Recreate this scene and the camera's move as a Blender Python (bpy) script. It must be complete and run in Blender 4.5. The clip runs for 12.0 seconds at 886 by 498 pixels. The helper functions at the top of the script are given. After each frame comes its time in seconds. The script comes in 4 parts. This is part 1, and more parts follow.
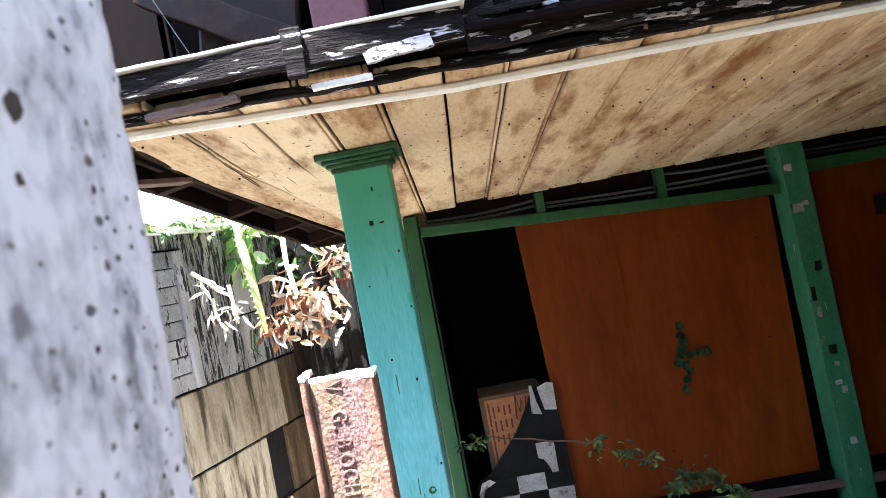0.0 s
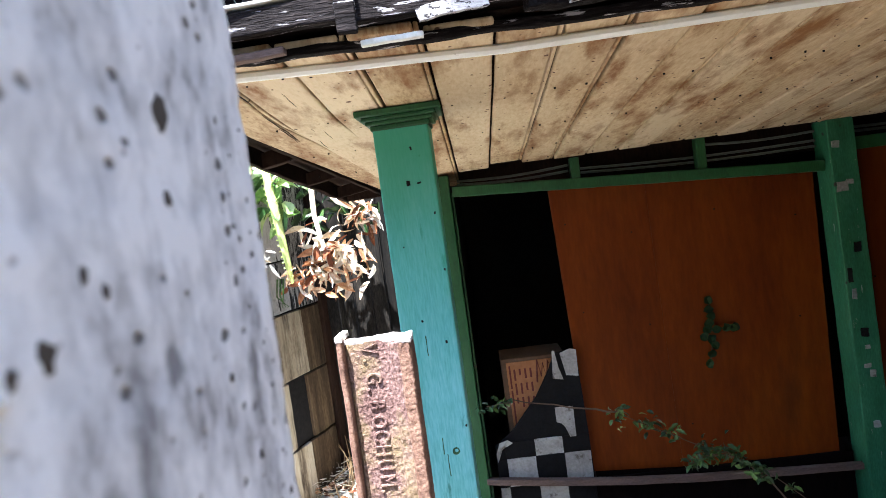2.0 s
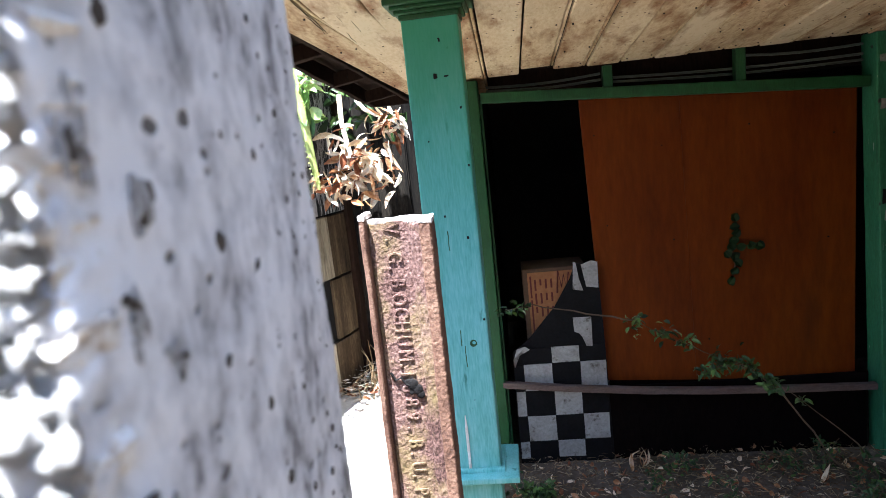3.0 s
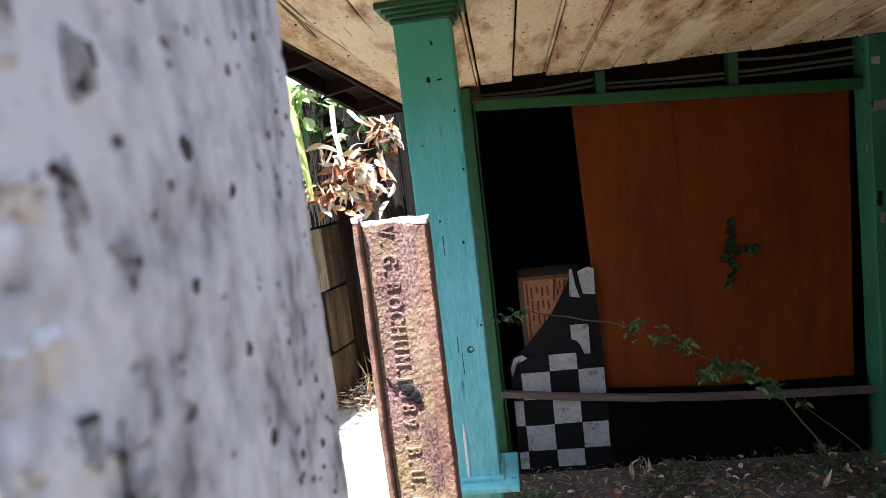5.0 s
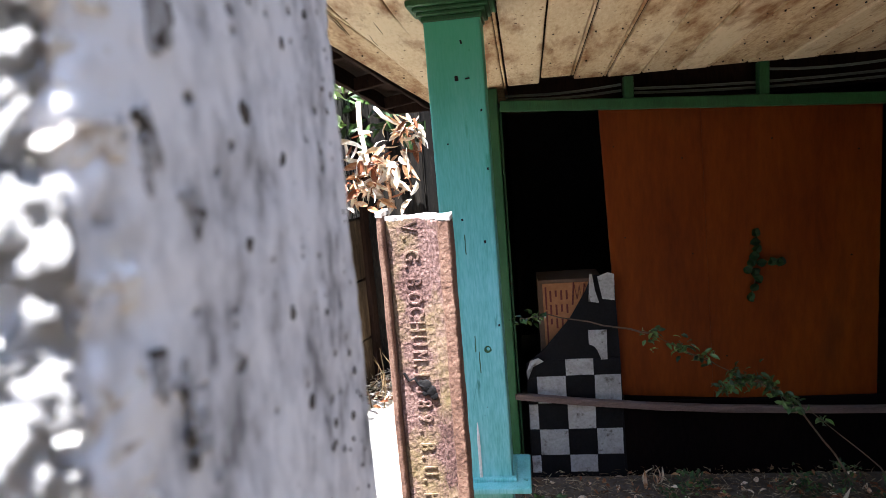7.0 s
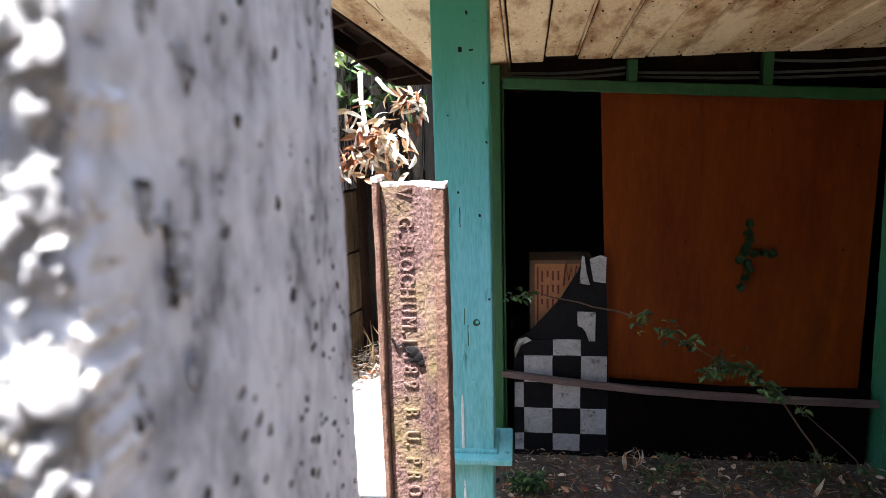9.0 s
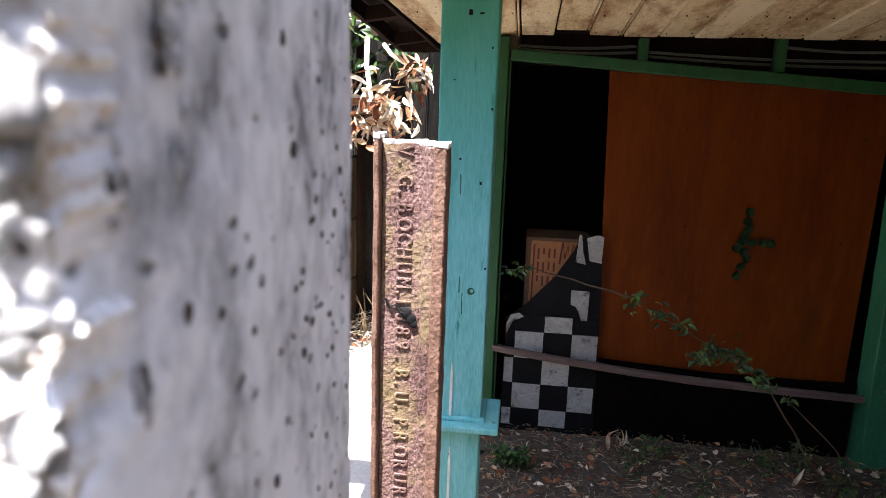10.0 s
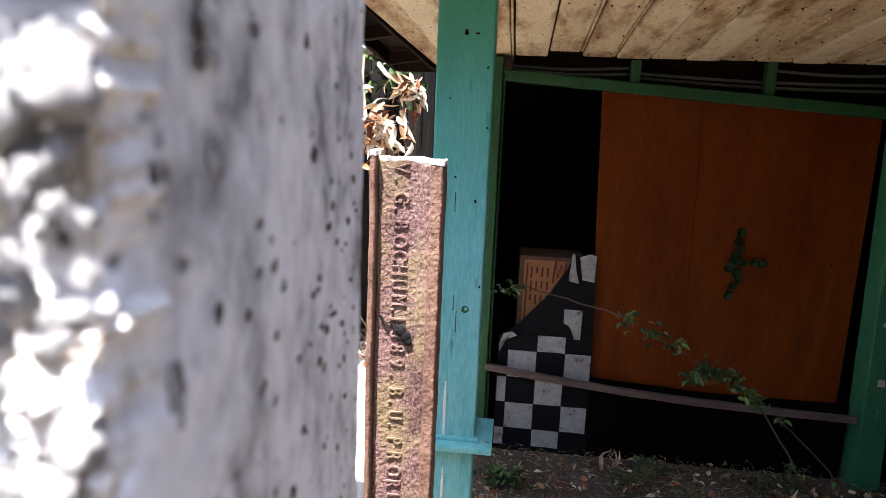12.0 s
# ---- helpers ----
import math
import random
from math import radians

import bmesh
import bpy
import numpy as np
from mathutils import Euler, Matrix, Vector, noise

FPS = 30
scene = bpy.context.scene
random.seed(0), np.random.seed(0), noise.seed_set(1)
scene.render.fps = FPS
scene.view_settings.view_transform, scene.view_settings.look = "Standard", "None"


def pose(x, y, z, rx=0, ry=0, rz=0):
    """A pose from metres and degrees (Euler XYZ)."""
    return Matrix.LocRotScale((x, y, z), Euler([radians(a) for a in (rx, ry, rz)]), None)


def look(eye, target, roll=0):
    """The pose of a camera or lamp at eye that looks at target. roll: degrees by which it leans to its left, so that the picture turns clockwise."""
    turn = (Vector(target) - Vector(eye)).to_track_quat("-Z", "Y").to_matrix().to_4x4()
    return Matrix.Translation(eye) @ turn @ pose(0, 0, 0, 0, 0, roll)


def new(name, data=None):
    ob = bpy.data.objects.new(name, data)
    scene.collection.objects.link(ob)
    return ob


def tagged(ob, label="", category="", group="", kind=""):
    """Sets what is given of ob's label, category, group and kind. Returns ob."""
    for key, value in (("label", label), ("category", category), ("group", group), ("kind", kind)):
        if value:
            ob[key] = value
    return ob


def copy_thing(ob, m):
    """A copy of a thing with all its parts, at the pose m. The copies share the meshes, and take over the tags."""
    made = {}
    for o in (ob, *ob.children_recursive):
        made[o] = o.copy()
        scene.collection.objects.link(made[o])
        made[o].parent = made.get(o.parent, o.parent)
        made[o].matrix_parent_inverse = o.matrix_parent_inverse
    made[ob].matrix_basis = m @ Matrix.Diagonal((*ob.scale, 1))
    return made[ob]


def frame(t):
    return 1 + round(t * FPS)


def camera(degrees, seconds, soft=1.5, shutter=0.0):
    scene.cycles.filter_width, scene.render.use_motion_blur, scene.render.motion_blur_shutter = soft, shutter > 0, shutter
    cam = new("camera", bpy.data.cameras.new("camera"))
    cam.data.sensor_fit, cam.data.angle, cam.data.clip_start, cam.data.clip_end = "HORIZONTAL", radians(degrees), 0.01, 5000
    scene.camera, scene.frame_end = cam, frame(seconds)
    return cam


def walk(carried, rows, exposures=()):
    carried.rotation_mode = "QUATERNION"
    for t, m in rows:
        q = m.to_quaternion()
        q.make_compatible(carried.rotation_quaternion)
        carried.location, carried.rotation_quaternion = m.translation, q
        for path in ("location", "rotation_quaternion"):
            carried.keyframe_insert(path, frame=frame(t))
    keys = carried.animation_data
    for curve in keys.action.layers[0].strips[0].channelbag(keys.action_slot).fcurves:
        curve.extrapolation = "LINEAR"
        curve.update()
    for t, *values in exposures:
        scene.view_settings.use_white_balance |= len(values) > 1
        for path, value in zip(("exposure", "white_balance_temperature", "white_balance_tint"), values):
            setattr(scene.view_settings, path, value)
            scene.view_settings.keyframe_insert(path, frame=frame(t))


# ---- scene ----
cam = camera(68.9, 12.0, soft=0.9)
cam.data.dof.use_dof, cam.data.dof.focus_distance, cam.data.dof.aperture_fstop = True, 2.2, 14.0      # a small camera's lens, set to the porch

PATH = [
    (0, (0.067, 0.084, 1.848), (0.034, 2.084, 1.84), -10.7),
    (0.5, (0.072, 0.104, 1.872), (0.068, 2.102, 1.772), -10.8),
    (1, (0.059, 0.097, 1.865), (-0.012, 2.089, 1.703), -9.9),
    (1.5, (0.026, 0.123, 1.899), (0.038, 2.108, 1.658), -11.2),
    (2, (0.026, 0.106, 1.878), (-0.091, 2.098, 1.744), -7.8),
    (2.5, (0.049, 0.062, 1.852), (-0.179, 2.04, 1.666), -7.3),
    (2.7, (0.036, 0.068, 1.820), (-0.186, 2.024, 1.466), -6.0),
    (4.3, (0.018, 0.098, 1.762), (-0.214, 2.066, 1.466), -7.5),
    (4.5, (0.018, 0.096, 1.768), (-0.196, 2.065, 1.486), -6.9),
    (5, (0.021, 0.098, 1.765), (-0.182, 2.062, 1.451), -6.8),
    (5.5, (0.02, 0.096, 1.766), (-0.232, 2.051, 1.426), -6.3),
    (6, (0.018, 0.095, 1.765), (-0.231, 2.052, 1.433), -6.0),
    (6.5, (0.016, 0.094, 1.763), (-0.236, 2.053, 1.452), -5.5),
    (7, (0.015, 0.092, 1.759), (-0.247, 2.051, 1.453), -4.8),
    (8.8, (0.013, 0.08, 1.741), (-0.234, 2.041, 1.438), -3.1),
    (9, (0.019, 0.083, 1.738), (-0.23, 2.033, 1.367), -1.7),
    (9.5, (0.018, 0.086, 1.712), (-0.233, 2.022, 1.274), 1.0),
    (10, (0.013, 0.092, 1.703), (-0.222, 2.029, 1.263), 1.8),
    (10.5, (0.01, 0.092, 1.701), (-0.226, 2.031, 1.272), 1.9),
    (11, (0.008, 0.092, 1.701), (-0.22, 2.037, 1.295), 2.2),
    (11.5, (0.006, 0.094, 1.701), (-0.203, 2.045, 1.313), 2.2),
    (12, (0.005, 0.092, 1.699), (-0.208, 2.044, 1.317), 2.3),
]
EXPOSURES = [(0, 3.35, 5900, 10), (1.0, 3.35, 5850, 10), (2.0, 3.0, 5850, 9), (2.5, 2.85, 5850, 9), (4.5, 2.65, 6000, 11), (7.0, 2.6, 6100, 12),
             (9.5, 2.52, 6250, 14), (12.0, 2.45, 6300, 15)]
walk(cam, [(t, look(eye, target, roll)) for t, eye, target, roll in PATH], EXPOSURES)

# ---------------------------------------------------------------- light
SUN = Vector((-0.16, -0.28, 0.945)).normalized()      # towards the sun
world = bpy.data.worlds.new("world")
scene.world = world
world.use_nodes = True
wn = world.node_tree.nodes
sky = wn.new("ShaderNodeTexSky")
sky.sky_type, sky.sun_disc = "NISHITA", False
sky.sun_elevation, sky.sun_rotation = math.asin(SUN.z), math.atan2(SUN.x, SUN.y)
world.node_tree.links.new(sky.outputs[0], wn["Background"].inputs[0])
wn["Background"].inputs[1].default_value = 0.15
sun = new("sun", bpy.data.lights.new("sun", "SUN"))
sun.data.energy, sun.data.angle, sun.data.color = 5.0, radians(0.53), (1.0, 0.975, 0.94)
sun.matrix_world = look(SUN * 20, (0, 0, 0))


# ---------------------------------------------------------------- materials
def mat(name, stops, coarse=4.0, fine=40.0, stretch=(1, 1, 1), rough=0.75, bump=0.3, depth=0.004, metal=0.0,
        spots=None, second=None, vary=0.0, island=0.0, mix=0.5, gloss=0.4, spot_stretch=(1, 1, 1), spot_soft=0.08):
    """A procedural surface: stops are (position, colour) over coarse and fine noise; spots = (colour, scale, size);
    second = (colour, scale, threshold, softness), patches of wear or stain."""
    m = bpy.data.materials.new(name)
    m.use_nodes = True
    nt = m.node_tree
    n, link = nt.nodes, nt.links.new
    bsdf = n["Principled BSDF"]
    co = n.new("ShaderNodeTexCoord")
    mp = n.new("ShaderNodeMapping")
    mp.inputs["Scale"].default_value = stretch
    link(co.outputs["Object"], mp.inputs[0])
    info = n.new("ShaderNodeObjectInfo")
    if vary:
        off = n.new("ShaderNodeVectorMath")
        off.operation = "SCALE"
        off.inputs[0].default_value = (7.0, 13.0, 5.0)
        link(info.outputs["Random"], off.inputs["Scale"])
        link(off.outputs[0], mp.inputs["Location"])

    def noise_tex(scale, detail=6, rgh=0.6):
        t = n.new("ShaderNodeTexNoise")
        t.inputs["Scale"].default_value = scale
        t.inputs["Detail"].default_value = detail
        t.inputs["Roughness"].default_value = rgh
        link(mp.outputs[0], t.inputs["Vector"])
        return t.outputs[0]

    def math_node(op, a, b):
        t = n.new("ShaderNodeMath")
        t.operation = op
        for i, v in enumerate((a, b)):
            if isinstance(v, (int, float)):
                t.inputs[i].default_value = v
            else:
                link(v, t.inputs[i])
        return t.outputs[0]

    big, small = noise_tex(coarse), noise_tex(fine, 4)
    f = math_node("ADD", math_node("MULTIPLY", big, 1 - mix), math_node("MULTIPLY", small, mix))
    if vary:
        f = math_node("ADD", f, math_node("MULTIPLY", math_node("SUBTRACT", info.outputs["Random"], 0.5), vary))
    if island:
        geo = n.new("ShaderNodeNewGeometry")
        f = math_node("ADD", f, math_node("MULTIPLY", math_node("SUBTRACT", geo.outputs["Random Per Island"], 0.5), island))
    ramp = n.new("ShaderNodeValToRGB")
    els = ramp.color_ramp.elements
    els[0].position, els[0].color = stops[0][0], (*stops[0][1], 1)
    els[1].position, els[1].color = stops[-1][0], (*stops[-1][1], 1)
    for p, c in stops[1:-1]:
        e = els.new(p)
        e.color = (*c, 1)
    link(f, ramp.inputs[0])
    colour = ramp.outputs[0]

    def blend(fac, c, low):
        t = n.new("ShaderNodeMix")
        t.data_type = "RGBA"
        link(fac, t.inputs["Factor"])
        link(low, t.inputs[6])
        t.inputs[7].default_value = (*c, 1)
        return t.outputs[2]

    height = f
    if second:
        c, sc, th, soft = second
        k = n.new("ShaderNodeMapRange")
        k.inputs["From Min"].default_value, k.inputs["From Max"].default_value = th, th + soft
        link(noise_tex(sc, 8, 0.65), k.inputs[0])
        colour = blend(k.outputs[0], c, colour)
    if spots:
        c, sc, size = spots
        v = n.new("ShaderNodeTexVoronoi")
        v.inputs["Scale"].default_value = sc
        warp = n.new("ShaderNodeVectorMath")
        warp.operation = "ADD"
        wt = n.new("ShaderNodeTexNoise")
        wt.inputs["Scale"].default_value = sc * 1.7
        ws = n.new("ShaderNodeVectorMath")
        ws.operation = "SCALE"
        ws.inputs["Scale"].default_value = 0.35 / sc
        sm = n.new("ShaderNodeMapping")
        sm.inputs["Scale"].default_value = spot_stretch
        link(co.outputs["Object"], sm.inputs[0])
        link(sm.outputs[0], wt.inputs["Vector"])
        link(wt.outputs["Color"], ws.inputs[0])
        link(sm.outputs[0], warp.inputs[0])
        link(ws.outputs[0], warp.inputs[1])
        link(warp.outputs[0], v.inputs["Vector"])
        lim = math_node("MULTIPLY", math_node("POWER", v.outputs["Color"], 3.0), size)
        k = n.new("ShaderNodeMapRange")
        k.inputs["From Min"].default_value, k.inputs["From Max"].default_value = 0.0, spot_soft
        link(math_node("SUBTRACT", lim, v.outputs["Distance"]), k.inputs[0])
        colour = blend(k.outputs[0], c, colour)
        height = math_node("SUBTRACT", f, math_node("MULTIPLY", k.outputs[0], 0.6))
    link(colour, bsdf.inputs["Base Color"])
    bsdf.inputs["Roughness"].default_value = rough
    bsdf.inputs["Metallic"].default_value = metal
    bsdf.inputs["Specular IOR Level"].default_value = gloss
    b = n.new("ShaderNodeBump")
    b.inputs["Strength"].default_value, b.inputs["Distance"].default_value = bump, depth
    link(height, b.inputs["Height"])
    link(b.outputs[0], bsdf.inputs["Normal"])
    return m


PIT = mat("dark_pit", [(0.3, (0.035, 0.03, 0.028)), (0.7, (0.10, 0.08, 0.06))], 300, 900)
STAIN = mat("grey_brown_stain", [(0.3, (0.20, 0.185, 0.18)), (0.5, (0.36, 0.35, 0.345)), (0.7, (0.50, 0.49, 0.49))], 120, 500, rough=0.95)
MORTAR = mat("rough_mortar", [(0.34, (0.36, 0.26, 0.18)), (0.43, (0.68, 0.61, 0.52)), (0.52, (0.88, 0.86, 0.83))], 90, 400, rough=0.95, bump=0.8)
CONCRETE = mat("pitted_concrete", [(0.36, (0.24, 0.23, 0.24)), (0.44, (0.60, 0.595, 0.61)), (0.55, (0.84, 0.83, 0.84))], 34, 170,
               (1, 0.6, 0.42), 0.9, 0.6, 0.002, spots=((0.15, 0.14, 0.135), 230, 0.58), second=((0.22, 0.215, 0.22), 30, 0.56, 0.12), mix=0.45,
               spot_stretch=(1, 0.5, 0.8), spot_soft=0.14)
LIMESTONE = mat("pale_rubble", [(0.3, (0.45, 0.42, 0.39)), (0.42, (0.76, 0.74, 0.71)), (0.6, (0.86, 0.84, 0.82))], 40, 260,
                (1, 1, 1), 0.95, 0.9, 0.003, second=((0.30, 0.23, 0.18), 90, 0.63, 0.06), vary=0.08)
RUST = mat("rusted_iron", [(0.36, (0.035, 0.016, 0.013)), (0.48, (0.135, 0.072, 0.060)), (0.62, (0.27, 0.17, 0.145))], 9, 190,
           (1, 1, 0.7), 0.8, 1.0, 0.004, 0.1, second=((0.27, 0.215, 0.085), 5, 0.50, 0.2), mix=0.6)
RUST_EDGE = mat("worn_rust_edge", [(0.32, (0.055, 0.026, 0.018)), (0.5, (0.17, 0.09, 0.060)), (0.68, (0.30, 0.19, 0.13))], 12, 190,
                rough=0.8, bump=0.8, metal=0.1)
# Sun on the sawn top is put into this pale metal colour.
SUNLIT_CUT = mat("sunlit_cut_iron", [(0.3, (0.5, 0.44, 0.40)), (0.7, (0.75, 0.70, 0.66))], 20, 150, rough=0.6, bump=0.7)
TEAL = mat("faded_teal_paint_shaded_top", [(0.3, (0.08, 0.33, 0.285)), (0.5, (0.165, 0.49, 0.465)), (0.72, (0.29, 0.61, 0.62))], 3, 30,
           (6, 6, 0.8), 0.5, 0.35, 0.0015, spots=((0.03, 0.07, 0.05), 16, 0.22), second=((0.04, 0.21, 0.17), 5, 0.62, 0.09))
GREEN = mat("dark_green_paint", [(0.3, (0.009, 0.044, 0.013)), (0.5, (0.015, 0.078, 0.023)), (0.7, (0.026, 0.11, 0.037))], 4, 40,
            (5, 5, 1), 0.5, 0.4, 0.002, spots=((0.03, 0.025, 0.02), 14, 0.25))
GREEN_WORN = mat("chipped_green_paint", [(0.3, (0.016, 0.095, 0.04)), (0.5, (0.032, 0.17, 0.08)), (0.7, (0.06, 0.24, 0.13))], 4, 40,
                 (4, 4, 1), 0.55, 0.5, 0.002, spots=((0.03, 0.02, 0.018), 13, 0.4), second=((0.38, 0.40, 0.36), 11, 0.66, 0.02))
CREAM = mat("stained_cream_boards", [(0.28, (0.27, 0.15, 0.065)), (0.42, (0.52, 0.38, 0.215)), (0.62, (0.65, 0.52, 0.335))], 2.2, 34,
            (2.6, 0.8, 1), 0.7, 0.5, 0.004, spots=((0.12, 0.055, 0.02), 44, 0.40), second=((0.22, 0.095, 0.026), 3.6, 0.485, 0.17), island=0.24, mix=0.5)
TRIM_PAINT = mat("greenish_white_paint", [(0.3, (0.80, 0.83, 0.74)), (0.5, (0.90, 0.92, 0.86))], 10, 120, rough=0.6, bump=0.6, second=((0.34, 0.34, 0.28), 45, 0.66, 0.04))
WHITE_PAINT = mat("flaking_white_paint", [(0.3, (0.55, 0.54, 0.46)), (0.6, (0.80, 0.80, 0.74))], 10, 90, rough=0.6, bump=0.6,
                  second=((0.20, 0.18, 0.14), 30, 0.62, 0.03))
FLAKE = mat("greyed_flaking_paint", [(0.3, (0.20, 0.18, 0.18)), (0.6, (0.52, 0.50, 0.50))], 20, 120, (1, 3, 3), 0.85, 0.9, 0.004, second=((0.03, 0.025, 0.025), 40, 0.55, 0.04))
ROTTEN = mat("rotten_black_wood", [(0.3, (0.004, 0.0035, 0.0035)), (0.5, (0.011, 0.009, 0.009)), (0.76, (0.06, 0.048, 0.045))], 6, 45,
             (0.5, 3, 5), 0.95, 1.0, 0.012, gloss=0.08, second=((0.44, 0.41, 0.42), 16, 0.59, 0.04))
GREY_WOOD = mat("weathered_grey_wood", [(0.3, (0.06, 0.038, 0.030)), (0.6, (0.17, 0.115, 0.095))], 5, 60, (1, 8, 8), 0.85, 0.8, 0.004)
ORANGE = mat("stained_orange_plywood", [(0.30, (0.066, 0.009, 0.0006)), (0.48, (0.134, 0.024, 0.001)), (0.66, (0.195, 0.042, 0.002))], 1.6, 20,
             (2.2, 2.2, 0.5), 0.6, 0.2, 0.002, spots=((0.08, 0.02, 0.01), 6, 0.1), second=((0.085, 0.018, 0.003), 1.7, 0.55, 0.2), mix=0.25, gloss=0.15)
DARK_WOOD = mat("dark_stained_wood", [(0.3, (0.007, 0.004, 0.003)), (0.6, (0.028, 0.015, 0.010))], 4, 40, (2, 2, 0.5), 0.85, 0.6, gloss=0.08)
# The fence stands in deep shade, which this colour holds.
FENCE_WOOD = mat("shade_dark_fence_wood", [(0.3, (0.003, 0.003, 0.003)), (0.5, (0.010, 0.009, 0.008)), (0.72, (0.045, 0.037, 0.03))], 5, 50,
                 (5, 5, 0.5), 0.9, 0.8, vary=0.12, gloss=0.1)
PLANK_WALL = mat("weathered_block_wall", [(0.30, (0.10, 0.095, 0.09)), (0.46, (0.30, 0.29, 0.28)), (0.62, (0.48, 0.47, 0.46))], 3, 60,
                 (4, 4, 1.0), 0.9, 0.6, 0.003, second=((0.02, 0.019, 0.019), 6, 0.56, 0.03), vary=0.16, mix=0.4)
STREAKED = mat("soot_streaked_render", [(0.32, (0.05, 0.048, 0.046)), (0.48, (0.24, 0.23, 0.225)), (0.62, (0.46, 0.45, 0.44))], 5, 70,
               (6, 6, 0.7), 0.9, 0.8, 0.004, second=((0.012, 0.012, 0.012), 9, 0.49, 0.03), mix=0.5)
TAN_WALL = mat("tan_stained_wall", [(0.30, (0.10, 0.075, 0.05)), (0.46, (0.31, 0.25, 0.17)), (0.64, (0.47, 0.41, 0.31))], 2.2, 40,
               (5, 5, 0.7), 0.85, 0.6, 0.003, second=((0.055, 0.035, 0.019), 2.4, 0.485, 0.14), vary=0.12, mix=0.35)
DARK_TAN = mat("dark_tan_wall", [(0.32, (0.016, 0.011, 0.007)), (0.48, (0.075, 0.049, 0.028)), (0.66, (0.20, 0.145, 0.085))], 2.2, 40, (6, 6, 0.5), 0.9, 0.6, 0.003, mix=0.35, vary=0.1, gloss=0.15)
# Boards in deep shade: the darkness is put into the colour.
SHADE_BLACK = mat("shade_black_boards", [(0.3, (0.002, 0.0014, 0.0014)), (0.7, (0.008, 0.0045, 0.004))], 4, 40, (2, 2, 0.5), 0.9, 0.5, gloss=0.05)
SHADOW_WALL = mat("shade_dark_interior", [(0.3, (0.03, 0.025, 0.02)), (0.7, (0.06, 0.05, 0.045))], 3, 30)
PINK = mat("faded_pink_paint", [(0.3, (0.11, 0.035, 0.038)), (0.7, (0.19, 0.07, 0.07))], 5, 40, rough=0.7)
BROWN = mat("brown_painted_board", [(0.3, (0.008, 0.003, 0.0015)), (0.5, (0.018, 0.007, 0.003)), (0.7, (0.05, 0.02, 0.008))], 3, 30, rough=0.45, gloss=0.15)
WIRE = mat("pale_conduit", [(0.3, (0.09, 0.105, 0.085)), (0.7, (0.16, 0.18, 0.15))], 10, 60, rough=0.5)
VINYL_W = mat("white_vinyl", [(0.3, (0.20, 0.19, 0.175)), (0.6, (0.38, 0.37, 0.35))], 9, 70, rough=0.5, bump=0.3, second=((0.10, 0.085, 0.07), 16, 0.58, 0.08), vary=0.15)
VINYL_B = mat("black_vinyl", [(0.3, (0.004, 0.004, 0.0045)), (0.7, (0.010, 0.0095, 0.010))], 9, 70, rough=0.75, bump=0.3, gloss=0.12)
CARD = mat("orange_cardboard", [(0.3, (0.28, 0.11, 0.04)), (0.7, (0.44, 0.20, 0.085))], 6, 50, rough=0.8, bump=0.2)
CARD_DARK = mat("brown_cardboard", [(0.3, (0.09, 0.05, 0.03)), (0.7, (0.16, 0.10, 0.06))], 6, 50, rough=0.85)
INK = mat("dark_red_ink", [(0.3, (0.10, 0.015, 0.01)), (0.7, (0.16, 0.03, 0.02))], 20, 90, rough=0.6)
TAR = mat("black_tar", [(0.3, (0.006, 0.006, 0.006)), (0.7, (0.02, 0.018, 0.018))], 30, 120, rough=0.75, gloss=0.1)
SOIL = mat("dry_soil", [(0.3, (0.040, 0.030, 0.022)), (0.5, (0.090, 0.070, 0.052)), (0.72, (0.17, 0.14, 0.11))], 1.8, 34, rough=0.95, bump=0.9, depth=0.02,
           second=((0.18, 0.15, 0.11), 3, 0.55, 0.15))
STRAW = mat("dry_straw", [(0.3, (0.07, 0.04, 0.018)), (0.6, (0.24, 0.165, 0.085)), (0.8, (0.44, 0.35, 0.22))], 6, 30, rough=0.9, island=0.7)
DRY_LEAF = mat("dry_leaf", [(0.3, (0.20, 0.06, 0.02)), (0.5, (0.46, 0.23, 0.10)), (0.7, (0.78, 0.64, 0.46))], 5, 40, rough=0.7, island=0.7, vary=0.3)
PAVING = mat("sun_bleached_paving", [(0.3, (0.42, 0.40, 0.36)), (0.6, (0.68, 0.66, 0.61))], 4, 60, rough=0.95, bump=0.5, second=((0.26, 0.22, 0.16), 14, 0.66, 0.05))
# Bleached leaf and straw, made paler still for the full sun on them.
PALE_LEAF = mat("bleached_sunlit_leaf", [(0.3, (0.55, 0.43, 0.28)), (0.5, (0.80, 0.72, 0.60)), (0.7, (0.88, 0.84, 0.76))], 5, 40, rough=0.7, island=0.5)
# Leaf green with full sunlight lifted into the colour.
SUNLIT_LEAF = mat("sunlit_green_leaf", [(0.3, (0.05, 0.13, 0.03)), (0.5, (0.20, 0.36, 0.08)), (0.7, (0.48, 0.60, 0.24))], 6, 40, rough=0.45, island=0.6)
DARK_LEAF = mat("dark_green_leaf", [(0.3, (0.005, 0.016, 0.004)), (0.5, (0.010, 0.030, 0.007)), (0.7, (0.022, 0.05, 0.012))], 6, 40, rough=0.6, island=0.5, gloss=0.2)
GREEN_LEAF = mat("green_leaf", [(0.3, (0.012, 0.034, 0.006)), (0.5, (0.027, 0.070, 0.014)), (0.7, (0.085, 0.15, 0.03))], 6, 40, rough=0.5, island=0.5)
